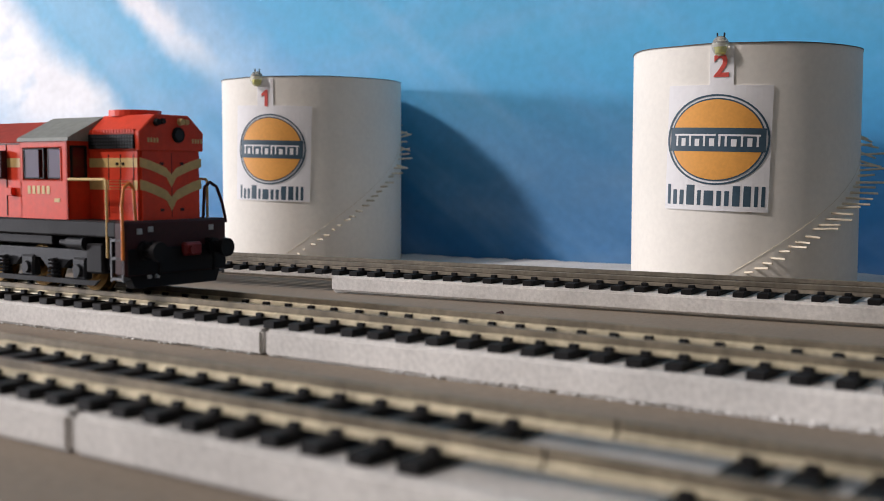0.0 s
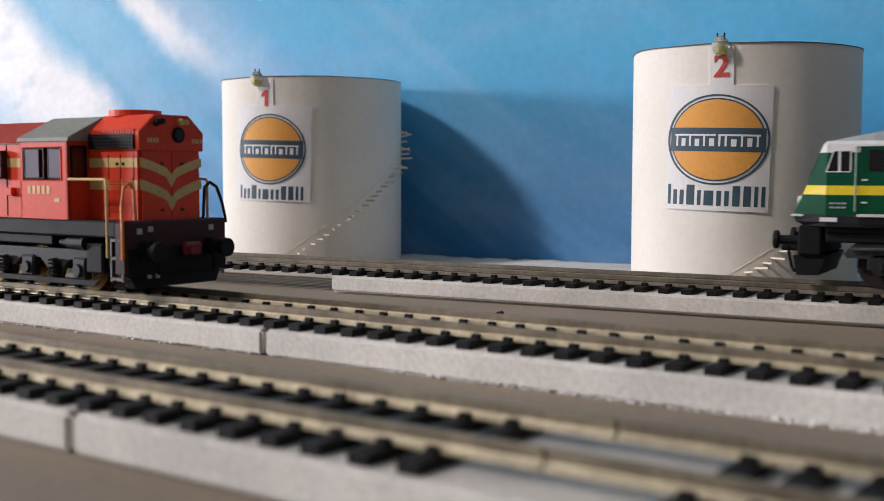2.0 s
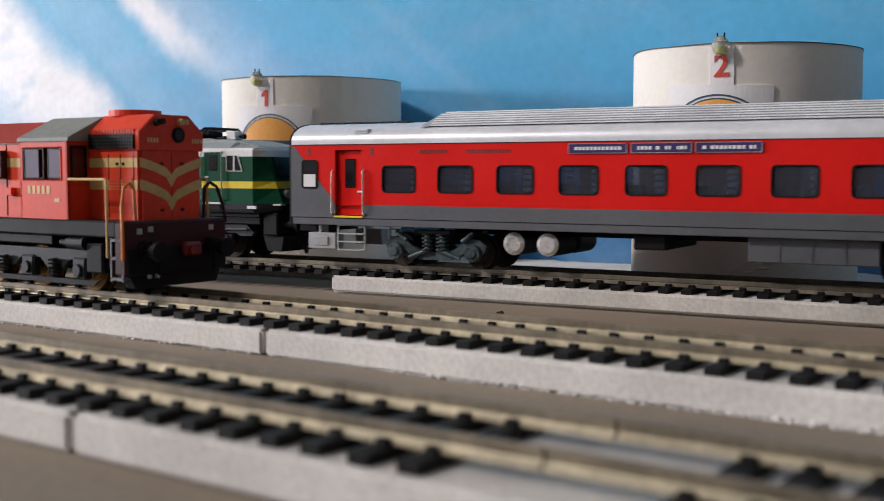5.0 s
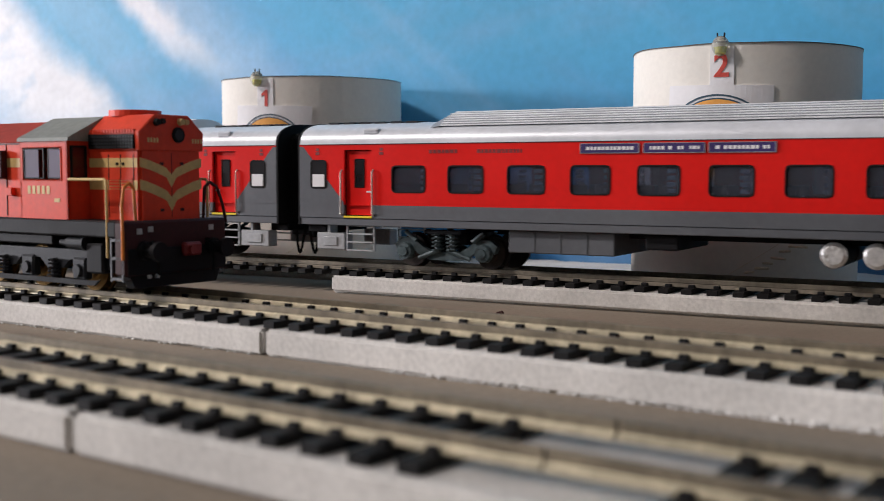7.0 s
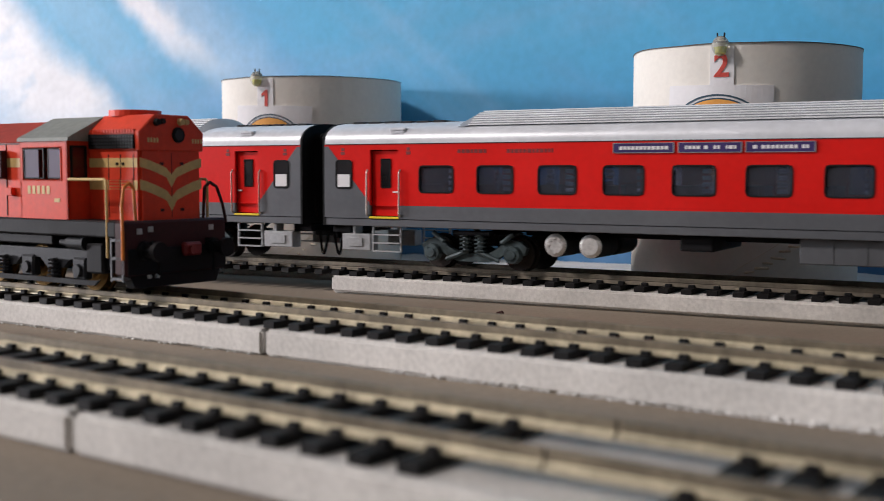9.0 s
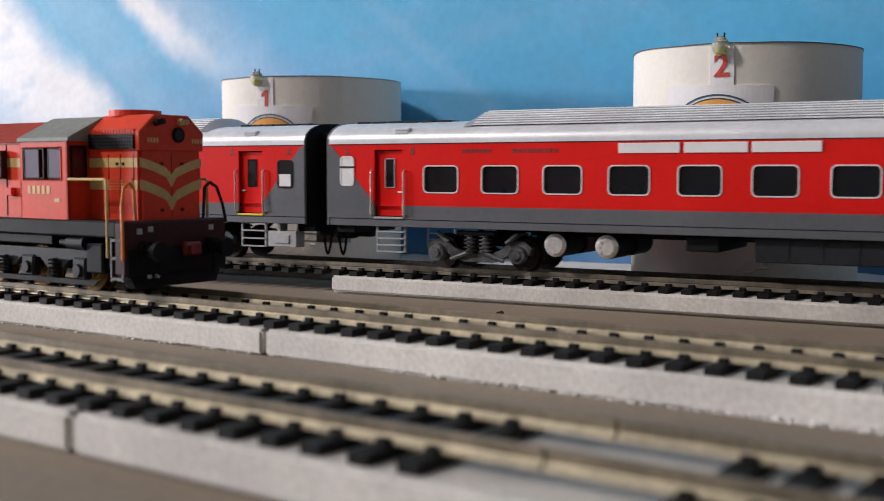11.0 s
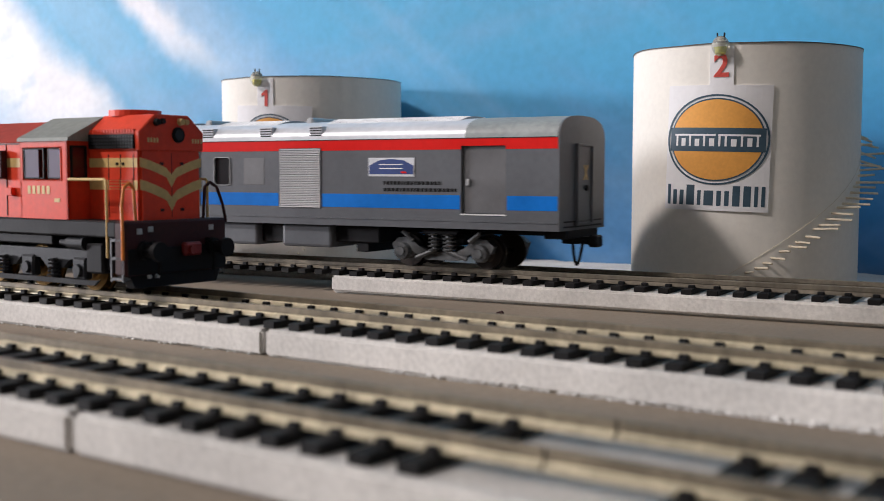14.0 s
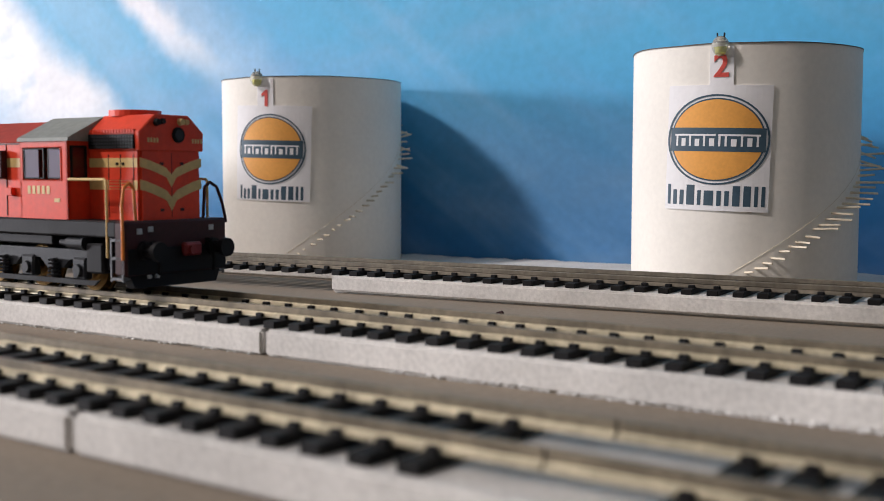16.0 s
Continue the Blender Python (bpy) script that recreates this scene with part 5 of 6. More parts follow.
            bm = B(xs[0] + 0.3, xs[1] - 0.3, min(y - s * 0.5, y + s * 0.15), max(y - s * 0.5, y + s * 0.15), 31.7, 37.0)
            for v in bm.verts:
                if (v.co.x < xs[0] + 1.5) if e < 0 else (v.co.x > xs[1] - 1.5):
                    v.co.x -= e * 2.0 * max(0.0, v.co.z - 31.4) / 5.9
            part("pane", bm, GLASSD, w)
            part("mullion", B(xs[0] + 3.3, xs[0] + 3.9, min(y, y + s * 0.3), max(y, y + s * 0.3), 31.7, 37.0), WHITE, w)
        for xx in (-71.5, -31.5, 15.5, 56.5):
            bm = B(xx - 1.8, xx + 1.8, ya, yb, 18.6, 19.4)
            box(bm, xx - 0.7, xx + 0.7, ya, yb, 17.4, 18.6)
            part("jacking_pad", bm, WHITE, t)
        for a, b in ((-107, -102.5), (-89, -84.5), (75.5, 80), (103, 107)):
            part("marking", B(a, b, ya, yb, 18.2, 19.3), SHEET, t)
        bm = bmesh.new()
        rnd = random.Random(2)
        k = -21.0
        while k < -1.5:
            w = rnd.uniform(0.5, 1.2)
            box(bm, k, k + w, ya, yb, 18.0, 19.2)
            k += w + 0.35
        part("marking", bm, SHEET, t, "small white marking bars")
        bm = bmesh.new()
        for k in range(3):
            for j in range(2):
                box(bm, -104.5 + k * 1.5, -103.3 + k * 1.5, ya, yb, 21.8 + j * 1.1, 22.3 + j * 1.1)
        part("marking", bm, SILVER, t)
        for xx in np.linspace(-70, 70, 8):
            part("roof_lug", B(xx - 0.7, xx + 0.7, min(s * 17.3, s * 18.2), max(s * 17.3, s * 18.2), 39.4, 40.3, 0.2), SILVER, t)
    # lettering on the near and far sides
    for s in (-1, 1):
        me = text_mesh("INDIAN RAILWAYS", 0.0060, 0.00008, 0.00012)
        w = max(v.co.x for v in me.vertices)
        me.transform(Matrix.Diagonal((0.0534 / w, 1, 1, 1)))
        ob = part("side_lettering", me, SHEET, t, "white capital lettering")
        ob.matrix_local = Matrix.Translation((s * 0.0212 if s > 0 else -0.0212, s * 0.01872, 0.0300)) @ pose(0, 0, 0, 90, 0, 0 if s < 0 else 180)
        if s > 0:
            ob.location.x = 0.0322
    # roof gear
    pantograph(t, -72, -41, -1)
    pantograph(t, 47, 78, 1)
    bm = bmesh.new()
    tube(bm, [(-60, -3, 46.2), (-40, -4, 45.2), (-6, -5, 45.0), (20, -5, 45.2), (50, -4, 45.8)], 0.35)
    part("roof_busbar", bm, SILVER, t)
    for xx in (-50, -40, -22, -14, 6, 24, 32, 44):
        bm = bmesh.new()
        for k in range(4):
            cyl(bm, (xx, -4.5, 42.3 + k * 0.65), (xx, -4.5, 42.75 + k * 0.65), 1.15, seg=10)
        cyl(bm, (xx, -4.5, 42), (xx, -4.5, 45.2), 0.6, seg=8)
        part("insulator", bm, BEAM, t)
    bm = B(0, 18, -11, 2, 41.8, 44.8, 0.2)
    rb = part("resistor_box", bm, WHITE, t, "pale slatted roof box")
    for k in range(6):
        part("slat", B(0.5, 17.5, -11.3, -10.9, 42.1 + k * 0.45, 42.3 + k * 0.45), ROOFD, rb)
    part("breaker", B(-16, -6, -9, 0, 42, 45.0, 0.4), SOOT, t)
    part("breaker", B(-4.5, -1, -9, 0, 42, 44.6, 0.4), RUBBER, t)
    # between the bogies
    bm = B(11.6, 25.6, -17.2, -8, 3.6, 10.4, 0.5)
    box(bm, 12.5, 24.5, -17.0, -9, 10.3, 11.4, 0.3)
    part("battery_box", bm, SILVER, t, "pale grey underfloor box")
    part("transformer", B(-12.4, 10.6, -16, 16, 3.4, 12.0, 0.8, 2), BLACK, t)
    for k in range(4):
        part("cooling_fin", B(-10 + k * 5, -8 + k * 5, -16.5, 16.5, 4.5, 10.5, 0.2), BLACK, t)
    for s in (-1, 1):
        bm = cyl(bmesh.new(), (-27, s * 12.5, 8.0), (-14, s * 12.5, 8.0), 3.2, seg=18)
        part("air_tank", bm, SOOT, t)
    part("battery_box", B(12, 25, 8, 17, 4, 12, 0.5), BLACK, t)
    part("underframe", B(-106, 106, -16.0, 16.0, 15.2, 16.9), BLACK, t)
    for a, b in ((-106, -74), (-54, -48), (-30, 27), (34, 45), (62, 68), (82, 106)):
        part("underframe_block", B(a, b, -15.2, 15.2, 12.4, 15.3, 0.4), BLACK, t)
    for z in (12.4, 13.8):
        part("conduit", tube(bmesh.new(), [(-29, -15.8, z), (30, -15.8, z)], 0.28), SILVER, t)
    loco_bogie(t, -65.5, (-92.0, -65.4, -42.0))
    loco_bogie(t, 66.0, (42.2, 66.4, 89.2))
    return t


GREEN_LOCO = electric_loco()
COACH_A = coach("red and grey saloon coach behind the locomotive, silver roof", True, True)
COACH_B = coach("red and grey saloon coach with violet name boards", False, True)
COACH_C = coach("red and grey saloon coach with violet name boards", True, True)
COACH_D = coach("red and grey saloon coach with blank white name boards", True, False, True)
VAN = power_car()


# ---- red diesel locomotive, standing on the middle track ----
def chevron(bm, y0, y1, z, w, drop, x):
    """A painted band on the nose that dips to a point in the middle."""
    ym = (y0 + y1) / 2
    pts = []
    for f in np.linspace(0, 1, 13):
        k = abs(2 * f - 1)
        dip = drop * (1 - k) ** 1.3 * (0.9 if k > 0.08 else 1.15)
        pts.append((y0 + (y1 - y0) * f, z - dip))
    rows = []
    for xx in (x - 0.05, x + 0.1):
        rows.append(([bm.verts.new((xx, y, zz + w)) for y, zz in pts], [bm.verts.new((xx, y, zz - (0.9 if i == 6 else 0.0))) for i, (y, zz) in enumerate(pts)]))
    for up, lo in rows:
        for i in range(len(pts) - 1):
            bm.faces.new((up[i], up[i + 1], lo[i + 1], lo[i]))
    for k in (0, 1):
        for i in range(len(pts) - 1):
            bm.faces.new((rows[0][k][i], rows[0][k][i + 1], rows[1][k][i + 1], rows[1][k][i]))
    return bm


def diesel_loco():
    """x = 0 on the front beam, z = 0 on the rail; long hood trails towards -x."""
    m = M_MID @ Matrix.Translation((-0.0877, 0, 0.0025))
    t = thing("diesel_locomotive", "orange-red diesel locomotive with cream stripes, standing still", "locomotive", m=m)
    zf = 18.3                        # footplate
    H = 10.2                         # half width of the hood
    W = 16.8
    hood = [(-H, zf), (H, zf), (H, 39.8), (H - 5.2, 44.6), (-H + 5.2, 44.6), (-H, 39.8)]
    # short hood with an overhanging radiator top
    bm = bmesh.new()
    prism(bm, [(-H, zf), (H, zf), (H, 35.5), (-H, 35.5)], -21, -2.2)
    es = [e for e in bm.edges if abs(e.verts[0].co.z - e.verts[1].co.z) > 5 and e.verts[0].co.x > -5]
    bmesh.ops.bevel(bm, geom=es, offset=0.8, segments=2, affect="EDGES")
    part("short_hood", bm, LOCORED, t, "orange-red painted short hood")
    bm = prism(bmesh.new(), [(-H - 0.3, 35.5), (H + 0.3, 35.5), (H + 0.5, 40.2), (H - 4.6, 44.6), (-H + 4.6, 44.6), (-H - 0.5, 40.2)], -21, -1.7)
    bmesh.ops.bevel(bm, geom=bm.edges[:], offset=0.25, segments=1, affect="EDGES")
    part("radiator_hood", bm, LOCORED, t, "orange-red sloping hood top")
    part("fan_cover", cyl(bmesh.new(), (-15.4, 0, 44.4), (-15.4, 0, 46.0), 6.6, seg=28), LOCORED, t, "round red roof fan cover")
    for s in (-1, 1):
        y = s * H
        ya, yb = min(y, y + s * 0.1), max(y, y + s * 0.1)
        bm = bmesh.new()
        box(bm, -20.4, -3.4, min(y + s * 0.3, y + s * 0.75), max(y + s * 0.3, y + s * 0.75), 36.0, 39.6)
        g = part("radiator_grille", bm, RUBBER, t, "black mesh radiator grille")
        bm = bmesh.new()
        for k in range(17):
            for j in range(4):
                box(bm, -20.1 + k, -19.5 + k, min(y + s * 0.7, y + s * 1.0), max(y + s * 0.7, y + s * 1.0), 36.2 + 0.85 * j, 36.7 + 0.85 * j)
        part("grille_mesh", bm, SOOT, g)
        bm = bmesh.new()
        for k in range(16):
            box(bm, -20.0 + k * 1.06, -19.3 + k * 1.06, min(y - s * 0.4, y + s * 0.75), max(y - s * 0.4, y + s * 0.75), 39.8, 40.8, 0.08)
        part("grille_teeth", bm, LOCORED, g)
        part("stripe", B(-21, -2.9, ya, yb, 31.4, 33.7), CREAM, t, "cream painted stripe")
        part("stripe", B(-21, -2.9, ya, yb, 25.8, 28.2), CREAM, t, "cream painted stripe")
        bm = bmesh.new()
        for k in range(12):
            for a, b in ((-13.2, -9.4), (-8.8, -4.6)):
                box(bm, a, b, min(y, y + s * 0.35), max(y, y + s * 0.35), 20.4 + k * 0.72, 20.85 + k * 0.72)
        part("louvres", bm, LOCORED, t, "louvred hood doors")
        bm = bmesh.new()
        for xx in (-13.6, -9.1, -4.3):
            box(bm, xx - 0.1, xx + 0.1, min(y, y + s * 0.14), max(y, y + s * 0.14), 19, 34.6)
        part("door_seams", bm, BEAM, t)
        bm = bmesh.new()
        for xx in (-10.2, -8.0):
            box(bm, xx - 0.35, xx + 0.35, min(y, y + s * 0.5), max(y, y + s * 0.5), 31.9, 32.6, 0.1)
        part("latches", bm, RUBBER, t)
    # nose face
    x = -2.2
    part("nose_stripe", chevron(bmesh.new(), -H + 0.1, H - 0.1, 31.5, 2.3, 3.6, x), CREAM, t, "cream chevron stripe")
    part("nose_stripe", chevron(bmesh.new(), -H + 0.1, H - 0.1, 25.9, 2.5, 3.9, x), CREAM, t, "cream chevron stripe")
    bm = bmesh.new()
    for y in (-3.2, 3.4):
        for z in (20.4, 32.0):
            box(bm, x - 0.1, x + 0.25, y - 0.5, y + 0.5, z, z + 0.7)
    box(bm, x - 0.05, x + 0.06, 0.0, 0.2, 19, 35)
    part("nose_fittings", bm, BEAM, t)
    head = part("headlight", cyl(bmesh.new(), (-2.0, 1.9, 39.6), (-1.2, 1.9, 39.6), 2.1, 1.9, seg=20), RUBBER, t, "round black headlight")
    part("lens", cyl(bmesh.new(), (-1.25, 1.9, 39.6), (-1.05, 1.9, 39.6), 1.35, seg=16), SOOT, head)
    for y, mm in ((-5.2, RUBBER), (2.6, CREAM)):
        bm = cyl(bmesh.new(), (-2.0, y, 42.9 if y > 0 else 42.6), (-0.6, y, 42.9 if y > 0 else 42.6), 1.0, 0.8, seg=12)
        cyl(bm, (-1.9, y + 1.9, 42.9), (-0.9, y + 1.9, 42.9), 0.7, seg=10)
        part("marker_lamp", bm, mm, t)
    bm = bmesh.new()
    for a in (-8.0, 6.6):
        for k in range(4):
            box(bm, -1.75, -1.62, a + k * 0.95, a + k * 0.95 + 0.6, 37.6, 38.7)
    part("number_bars", bm, CREAM, t)
    # cab
    cab = part("cab", wall_with_holes(-40.5, -21.3, zf, 38.2, [(-39.2, -23.9, 28.2, 36.4)], -W, 0.8), LOCORED, t, "orange-red cab side")
    part("cab_side", B(-40.5, -21.3, W - 0.8, W, zf, 38.2), LOCORED, cab)
    roof = [(-W - 0.4, 38.0), (-W - 0.2, 38.9), (-H + 4.4, 44.4), (H - 4.4, 44.4), (W + 0.2, 38.9), (W + 0.4, 38.0)]
    bm = prism(bmesh.new(), roof, -41.2, -20.6)
    part("cab_roof", bm, GREYP, cab, "grey sloping cab roof")
    for xx in (-40.5, -21.9):
        bm = prism(bmesh.new(), [(-W, zf), (W, zf), (W, 38.2), (H - 4.4, 44.2), (-H + 4.4, 44.2), (-W, 38.2)], xx, xx + 0.6)
        part("cab_end", bm, LOCORED, cab)
    for s in (-1, 1):
        bm = ring(s * 13.6 - 1.9, s * 13.6 + 1.9, 28.6, 36.4, 0.5, 0, 0.7)
        bmesh.ops.rotate(bm, cent=(0, 0, 0), matrix=Matrix.Rotation(radians(90), 3, "Z"), verts=bm.verts)
        bmesh.ops.translate(bm, vec=(-20.7, 0, 0), verts=bm.verts)
        w = part("front_window", bm, RUBBER, cab)
        part("pane", B(-21.4, -21.1, s * 13.6 - 1.9, s * 13.6 + 1.9, 28.6, 36.4), REFLECTED_PANE, w)
    w = part("side_window", ring(-39.2, -23.9, 28.2, 36.4, 0.25, -W - 0.2, -W + 0.2), LOCORED, cab, "sliding cab window, half open")
    part("sash", ring(-38.6, -31.0, 28.8, 35.9, 0.3, -W - 0.05, -W + 0.35), SOOT, w)
    part("sash", ring(-29.0, -24.5, 28.8, 35.9, 0.3, -W + 0.1, -W + 0.5), SOOT, w)
    part("pane", B(-38.6, -33.0, -W + 0.1, -W + 0.25, 28.8, 35.9), CABGLASS, w)
    part("pane", B(-29.0, -24.5, -W + 0.2, -W + 0.35, 28.8, 35.9), CABGLASS, w)
    part("cab_partition", B(-32.6, -31.4, -12, 12, zf, 37), LOCORED, cab)
    bm = bmesh.new()
    for k in range(5):
        box(bm, -37.4 + k * 1.95, -36.2 + k * 1.95, -W - 0.08, -W + 0.1, 24.6, 26.7)
    part("number_bars", bm, CREAM, cab, "plain cream number bars")
    part("small_plate", B(-26.6, -24.4, -W - 0.1, -W + 0.1, 22.6, 23.6), CREAM, cab)
    # long hood behind the cab
    bm = prism(bmesh.new(), [(-W + 1.2, zf), (W - 1.2, zf), (W - 1.2, 37.8), (-W + 1.2, 37.8)], -190, -40.6)
    part("long_hood", bm, LOCORED, t, "orange-red long hood")
    # roof in a darker, duller red than the hood sides
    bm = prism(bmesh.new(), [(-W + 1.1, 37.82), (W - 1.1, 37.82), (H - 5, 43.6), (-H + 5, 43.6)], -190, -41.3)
    part("hood_roof", bm, HOODTOP, t, "dull dark red roof")
    for s in (-1, 1):
        y = s * (W - 1.2)
        part("stripe", B(-190, -40.8, min(y, y + s * 0.12), max(y, y + s * 0.12), 31.4, 33.8), CREAM, t)
        bm = bmesh.new()
        for k in range(14):
            xx = -48.0 - k * 10
            box(bm, xx - 0.12, xx + 0.12, min(y, y + s * 0.15), max(y, y + s * 0.15), zf + 0.5, 37.6)
        box(bm, -190, -40.8, min(y, y + s * 0.2), max(y, y + s * 0.2), 37.4, 37.7)
        part("door_seams", bm, BEAM, t)
        part("hood_box", B(-46.6, -44.2, min(y, y + s * 1.4), max(y, y + s * 1.4), 24.0, 26.2, 0.2), LOCORED, t)
        part("mirror_box", B(-52, -47.5, min(y, y + s * 2), max(y, y + s * 2), 28.5, 35.8, 0.3), BEAM, t)
    # frame, front beam and steps
    part("frame", B(-192, -3.6, -W, W, 14.2, zf - 0.05, 0.4), BLACK, t, "black footplate frame")
    part("valance", B(-168, -30, -W + 1.6, W - 1.6, 11.6, 14.2, 0.3), BLACK, t)
    bm = B(-4.2, 0, -W, W, 5.0, zf, 0.5)
    part("front_beam", bm, BEAM, t, "dark maroon buffer beam")
    bm = prism(bmesh.new(), [(-15.0, 5.2), (-13.5, 1.8), (13.5, 1.8), (15.0, 5.2)], -3.6, -0.6)
    part("rail_guard", bm, BLACK, t)
    bm = bmesh.new()
    box(bm, -0.1, 0.35, -W + 0.6, W - 0.6, 5.2, 11.6, 0.1)
    part("beam_plate", bm, BLACK, t)
    for s in (-1, 1):
        bm = bmesh.new()
        cyl(bm, (0, s * 11.2, 11.0), (1.6, s * 11.2, 11.0), 2.3, seg=18)
        cyl(bm, (1.5, s * 11.2, 11.0), (5.0, s * 11.2, 11.0), 1.6, seg=14)
        cyl(bm, (5.0, s * 11.2, 11.0), (6.2, s * 11.2, 11.0), 2.5, 2.4, seg=22)
        part("buffer", bm, BLACK, t, "round black buffer")
        # looped grab rails
        bm = bmesh.new()
        yy = s * (W - 0.8)
        pts = [(-0.6, yy + s * 1.1, 9.0 if s < 0 else 17.0), (-0.6, yy + s * 1.1, 16 if s < 0 else 18), (-1.3, yy + s * 0.7, 22.0), (-2.0, yy - s * 0.6, 26.4), (-2.4, yy - s * 2.6, 27.6), (-2.7, yy - s * 4.2, 26.4), (-2.8, yy - s * 4.8, 18.2)]
        tube(bm, pts, 0.42, 8)
        part("grab_rail", bm, ORANGE if s < 0 else BEAM, t, "bent orange grab rail" if s < 0 else "bent dark grab rail", smooth=True)
        bm = bmesh.new()
        tube(bm, [(-21.2, s * (W - 0.2), 28.4), (-7.4, s * (W - 0.2), 28.4), (-6.8, s * (W - 0.2), 27.8), (-6.8, s * (W - 0.2), 9.2)], 0.36, 8)
        part("handrail", bm, CREAM, t, "thin yellow handrail", smooth=True)
        bm = bmesh.new()
        for z in (4.0, 9.0, 13.4):
            box(bm, -5.6, -0.9, min(s * (W - 2.6), s * W), max(s * (W - 2.6), s * W), z, z + 0.6)
        for xx in (-5.6, -1.4):
            box(bm, xx, xx + 0.5, min(s * (W - 0.5), s * W), max(s * (W - 0.5), s * W), 3.6, 14.2)
        part("step_ladder", bm, COACHGREY, t)
        bm = bmesh.new()
        cyl(bm, (-24, s * (W - 2.2), 12.4), (-17.5, s * (W - 2.2), 12.4), 1.5, seg=14)
        cyl(bm, (-17.5, s * (W - 2.2), 12.4), (-16.9, s * (W - 2.2), 12.4), 1.9, seg=14)
        cyl(bm, (-27, s * (W - 2.2), 12.4), (-24, s * (W - 2.2), 12.4), 0.8, seg=10)
        part("brake_cylinder", bm, SOOT, t)
    bm = B(0.3, 2.6, 0.2, 6.0, 9.2, 12.6, 0.6)
    cyl(bm, (2.4, 1.9, 10.8), (3.6, 1.9, 10.8), 1.1, seg=10)
    part("coupler", bm, DARKRED, t, "dull red coupler block")
    bm = bmesh.new()
    for y, z in ((-12.5, 15.8), (-9.0, 16.2), (11.2, 16.0)):
        box(bm, -0.1, 0.3, y - 0.8, y + 0.8, z - 0.7, z + 0.7, 0.1)
    for y in (-10, -7.5):
        cyl(bm, (0.2, y, 4.6), (1.0, y, 4.6), 0.5, seg=8)
    part("beam_fittings", bm, SILVER, t)
    bm = bmesh.new()
    for y in (-8.6, 9.4):
        tube(bm, [(0.2, y, 13.0), (2.0, y, 12.4), (2.6, y + 0.3, 8.0), (2.2, y + 0.5, 5.0)], 0.5)
    part("hoses", bm, RUBBER, t)
    # three-axle bogie below the cab, another at the rear
    for xc, ws in ((-41, (-20.6, -41.6, -61.8)), (-150, (-129, -150, -171))):
        bg = part("bogie", B(xc - 30, xc + 30, -8, 8, 8.5, 11.5, 0.4), BLACK, t)
        for s in (-1, 1):
            out = [(-33, 8.6), (-30, 10.6), (30, 10.6), (33, 8.6), (32, 6.0), (28, 6.0), (24.5, 8.0), (16, 8.0), (13, 5.6), (7, 5.6), (4.0, 8.0), (-4, 8.0), (-7, 5.6), (-13, 5.6), (-16, 8.0), (-24.5, 8.0), (-28, 6.0), (-32, 6.0)]
            part("side_frame", prism(bmesh.new(), [(xc + a, b) for a, b in out], s * 11.8, s * 13.8, "y"), SOOT, bg)
            for w in ws:
                bm = B(w - 2.6, w + 2.6, min(s * 12, s * 14.6), max(s * 12, s * 14.6), 3.0, 8.6, 0.5)
                cyl(bm, (w, s * 14.4, 5.4), (w, s * 15.4, 5.4), 1.8, 1.4, seg=12)
                part("axle_box", bm, SOOT, bg)
            for k in (-10.4, 10.4):
                bm = bmesh.new()
                coil(bm, xc + k, s * 14.3, 3.2, 8.0, 1.5)
                part("spring", bm, SOOT, bg)
            bm = prism(bmesh.new(), [(xc - 31, 3.4), (xc - 29, 1.9), (xc + 27, 1.9), (xc + 29, 3.4), (xc + 27, 3.2), (xc - 29, 3.2)], s * 14.4, s * 15.2, "y")
            part("brake_rod", bm, BLACK, bg)
            for k in (27.5, -27.5):
                part("sand_box", B(xc + k - 3.2, xc + k + 3.2, min(s * 10, s * 15.4), max(s * 10, s * 15.4), 5.0, 12.5, 0.5), BLACK, bg)
        for w in ws:
            wheelset(t, w, 5.6, material=BRASSW, turning=False)
    part("fuel_tank", B(-112, -78, -14, 14, 3.5, 14.2, 1.5, 2), BLACK, t)
    return t


diesel_loco()


# ---- small debris on the board ----
def crumbs():
    rnd = random.Random(11)
    for x, y in ((-146, 291), (-101, 278), (-94.5, 273), (-230, 285), (-205, 270), (-160, 262)):
        bm = bmesh.new()
        for k in range(5):
            bmesh.ops.create_icosphere(bm, subdivisions=1, radius=rnd.uniform(0.35, 0.8), matrix=Matrix.Translation((rnd.uniform(-1.3, 1.3), rnd.uniform(-1, 1), rnd.uniform(0.3, 0.8))))
        solid("crumb", bm, BEAM, "tiny dark crumb of debris on the cardboard", "debris", "crumbs on the baseboard", m=pose(x * 0.001, y * 0.001, ground_level(y) * 0.001 + 0.0001))


crumbs()


def base_edge():
    """Ragged pale strip at the foot of the backdrop."""
    rnd = random.Random(5)
    bm = bmesh.new()
    xs = np.linspace(-700, 200, 181)
    rows = []
    for x in xs:
        h = 0.2 + 1.1 * noise.noise((x * 0.03, 1, 0)) + 0.8 * noise.noise((x * 0.15, 2, 0))
        rows.append([bm.verts.new((x, y, z)) for y, z in ((452 + 3 * noise.noise((x * 0.05, 0, 7)), 0.1), (462, 0.5 + 0.3 * h), (470, 0.7 + h), (476.2, 0.8 + h), (476.2, 0.1))])
    for a, b in zip(rows, rows[1:]):
        for i in range(5):
            bm.faces.new((a[i], b[i], b[(i + 1) % 5], a[(i + 1) % 5]))
    bm.faces.new(rows[0]), bm.faces.new(rows[-1])
    solid("foam_edging", bm, FOAM, "ragged white foam edging along the backdrop's foot", "foam strip", smooth=False)


base_edge()


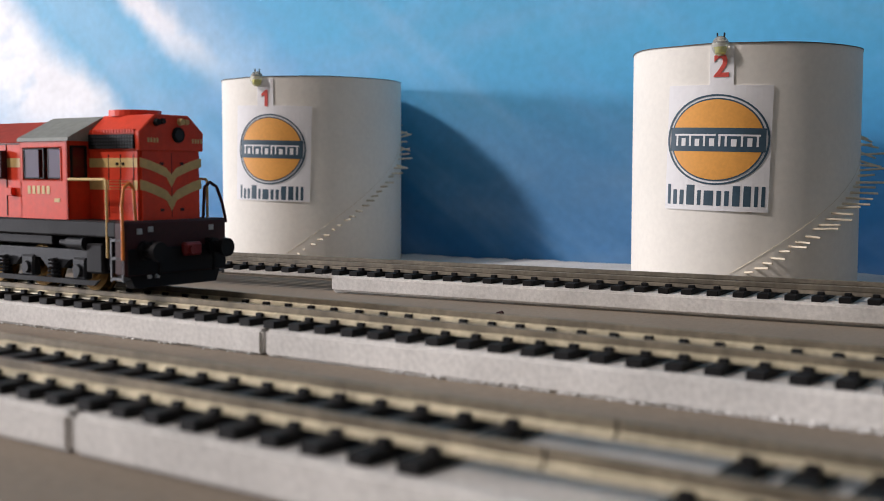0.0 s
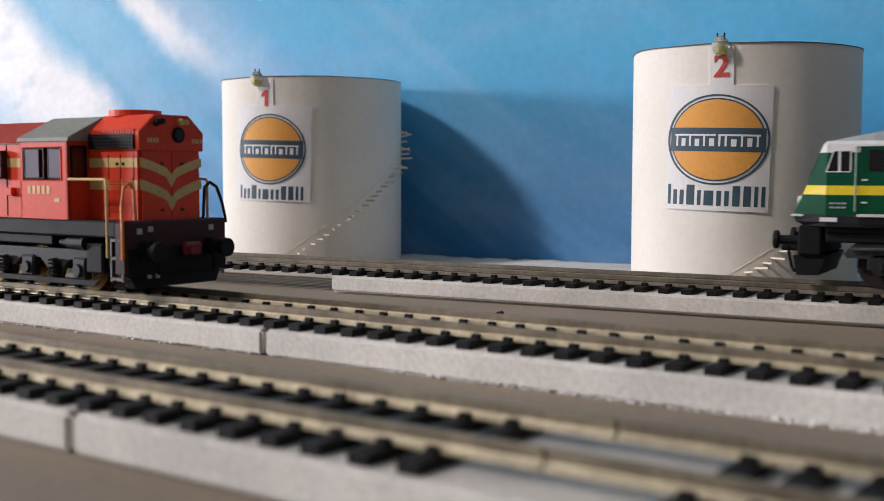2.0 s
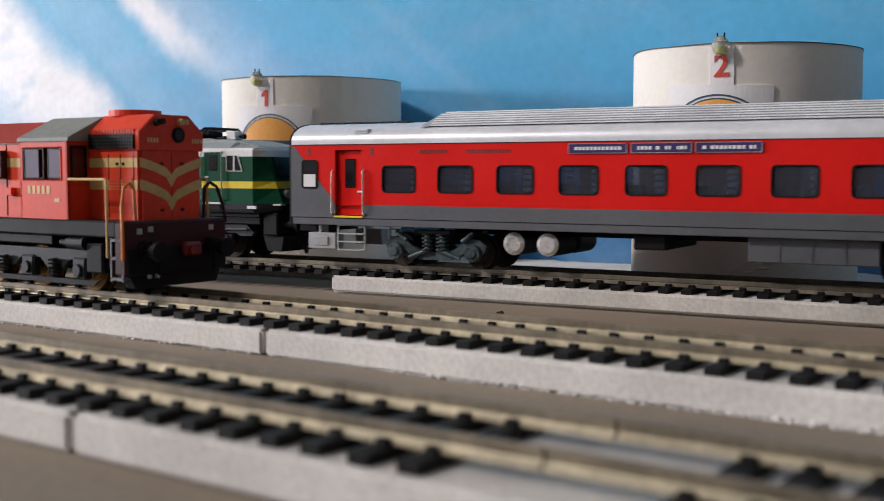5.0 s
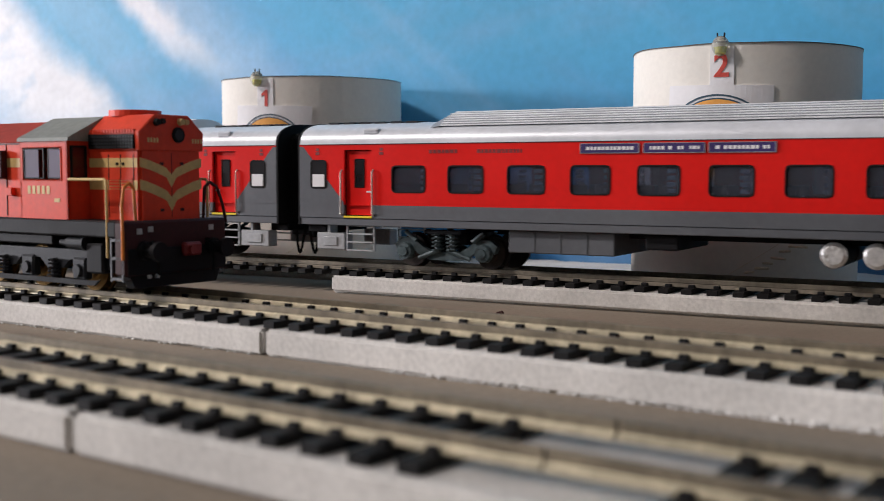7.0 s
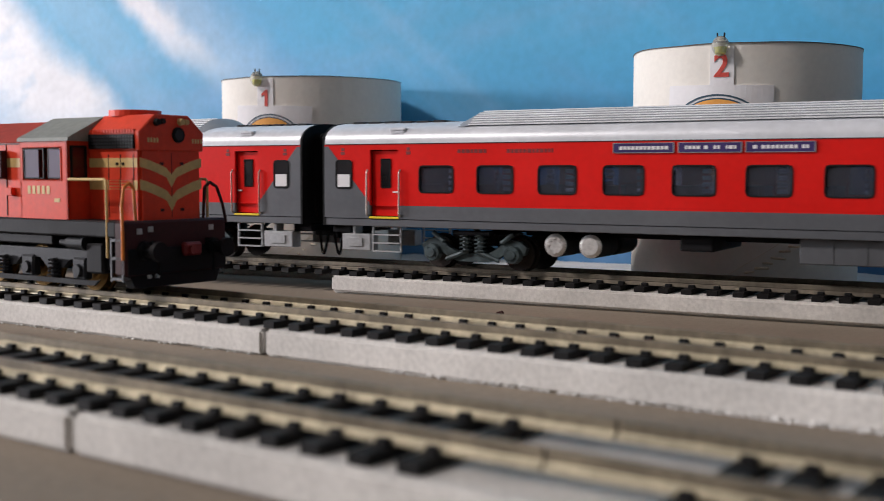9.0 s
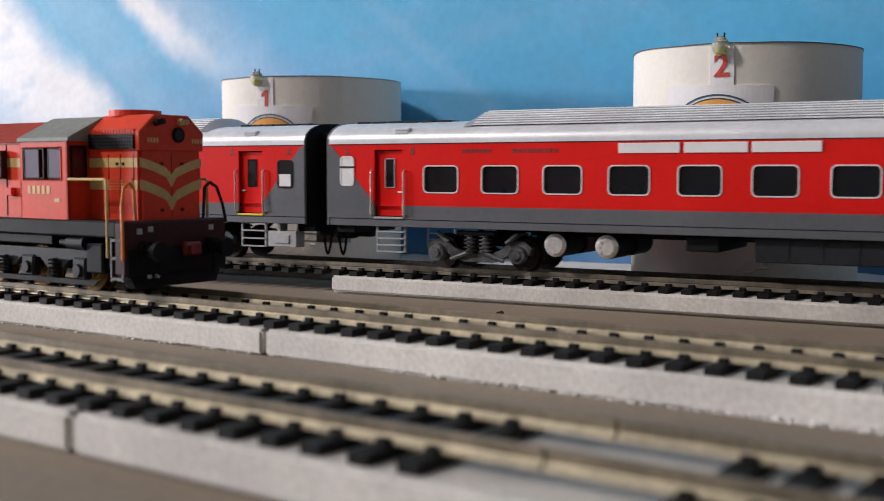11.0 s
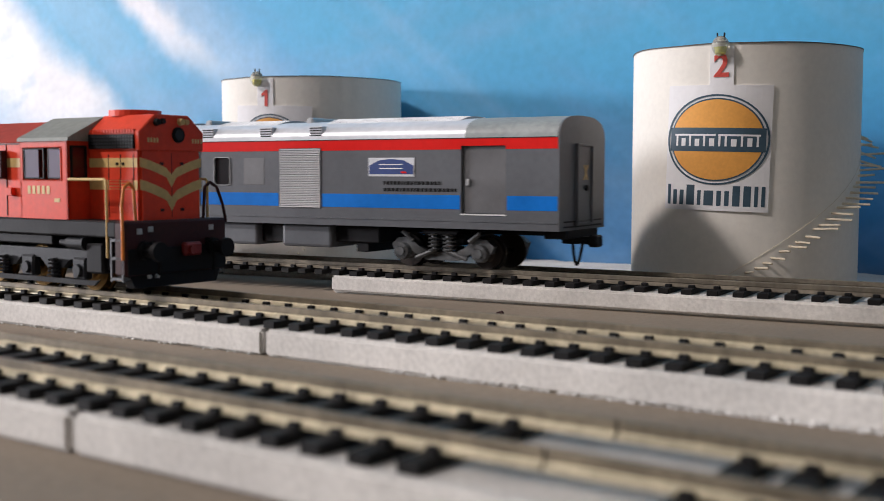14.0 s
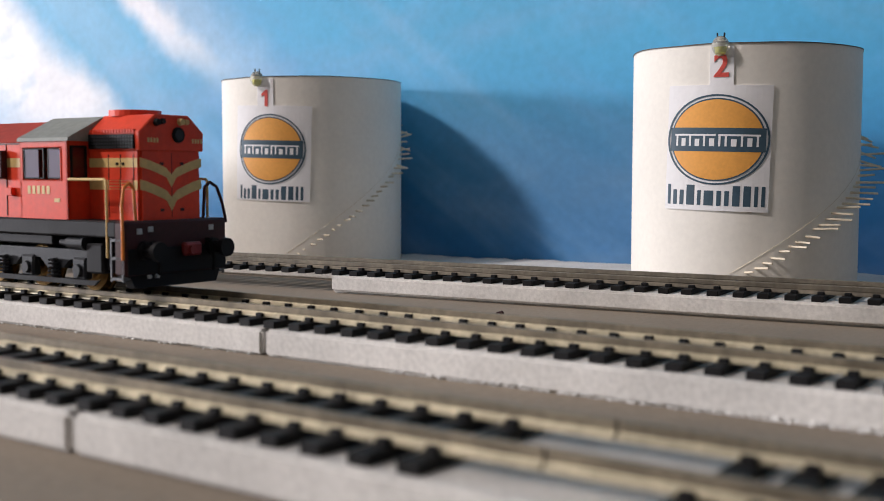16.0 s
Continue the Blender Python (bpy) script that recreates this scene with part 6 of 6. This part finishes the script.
def torn_beads(m, z, spans, seed):
    """Loose foam beads along the lower edge of a strip."""
    rnd = random.Random(seed)
    bm = bmesh.new()
    for a, b, count in spans:
        for k in range(count):
            r = rnd.uniform(0.14, 0.42)
            bmesh.ops.create_icosphere(bm, subdivisions=1, radius=r, matrix=Matrix.Translation((rnd.uniform(a, b), -16.7 - rnd.uniform(0, 0.9) ** 2, z + r * 0.7 + rnd.uniform(0, 0.8) ** 3)) @ Matrix.Diagonal((1.3, 1, 0.8, 1)))
    solid("foam_beads", bm, CRUMB, "torn white foam beads along a strip's lower edge", "foam beads", kind="stuff", m=m, smooth=True)


torn_beads(M_MID, -7.6, [(-10, 60, 260), (60, 150, 700), (-200, -40, 90)], 21)


# ---- what moves: the train on the far track, its wheels turning ----
SHIFT = [(0.0, 405.0), (1.0, 271.0), (2.0, 137.0), (2.5, 70.0), (3.0, 0.0), (3.5, -65.7), (4.0, -131.2), (4.2, -158.5), (5.2, -297.0), (6.3, -448.3), (6.5, -475.9), (7.0, -541.8), (7.5, -610.4), (8.0, -676.6),
         (8.5, -744.0), (9.0, -807.6), (9.2, -834.4), (10.2, -969.0), (11.3, -1122.5), (11.6, -1161.8), (12.0, -1222.6), (12.5, -1306.6), (12.7, -1340.6), (13.0, -1389.3), (13.3, -1436.2), (13.9, -1530.0), (14.2, -1579.1), (14.5, -1628.4), (14.8, -1679.5), (16.0, -1881.0)]
TRAIN_Y, RAIL_TOP = 0.33332, 0.0102


def motions():
    for ob, u in ((GREEN_LOCO, -91.0), (COACH_A, 49.6), (COACH_B, 325.8), (COACH_C, 602.0), (COACH_D, 878.2), (VAN, 1145.6)):
        walk(ob, [(t, pose((u + s) * 0.001, TRAIN_Y, RAIL_TOP)) for t, s in SHIFT])
    ts, ss = [a for a, b in SHIFT], [b for a, b in SHIFT]
    for ob, x, r in WHEELSETS:
        rows = []
        for k in range(481):
            s = float(np.interp(k / 30, ts, ss))
            rows.append((k / 30, Matrix.Translation((x * 0.001, 0, r * 0.001)) @ Matrix.Rotation(s / r, 4, "Y")))
        walk(ob, rows)


motions()
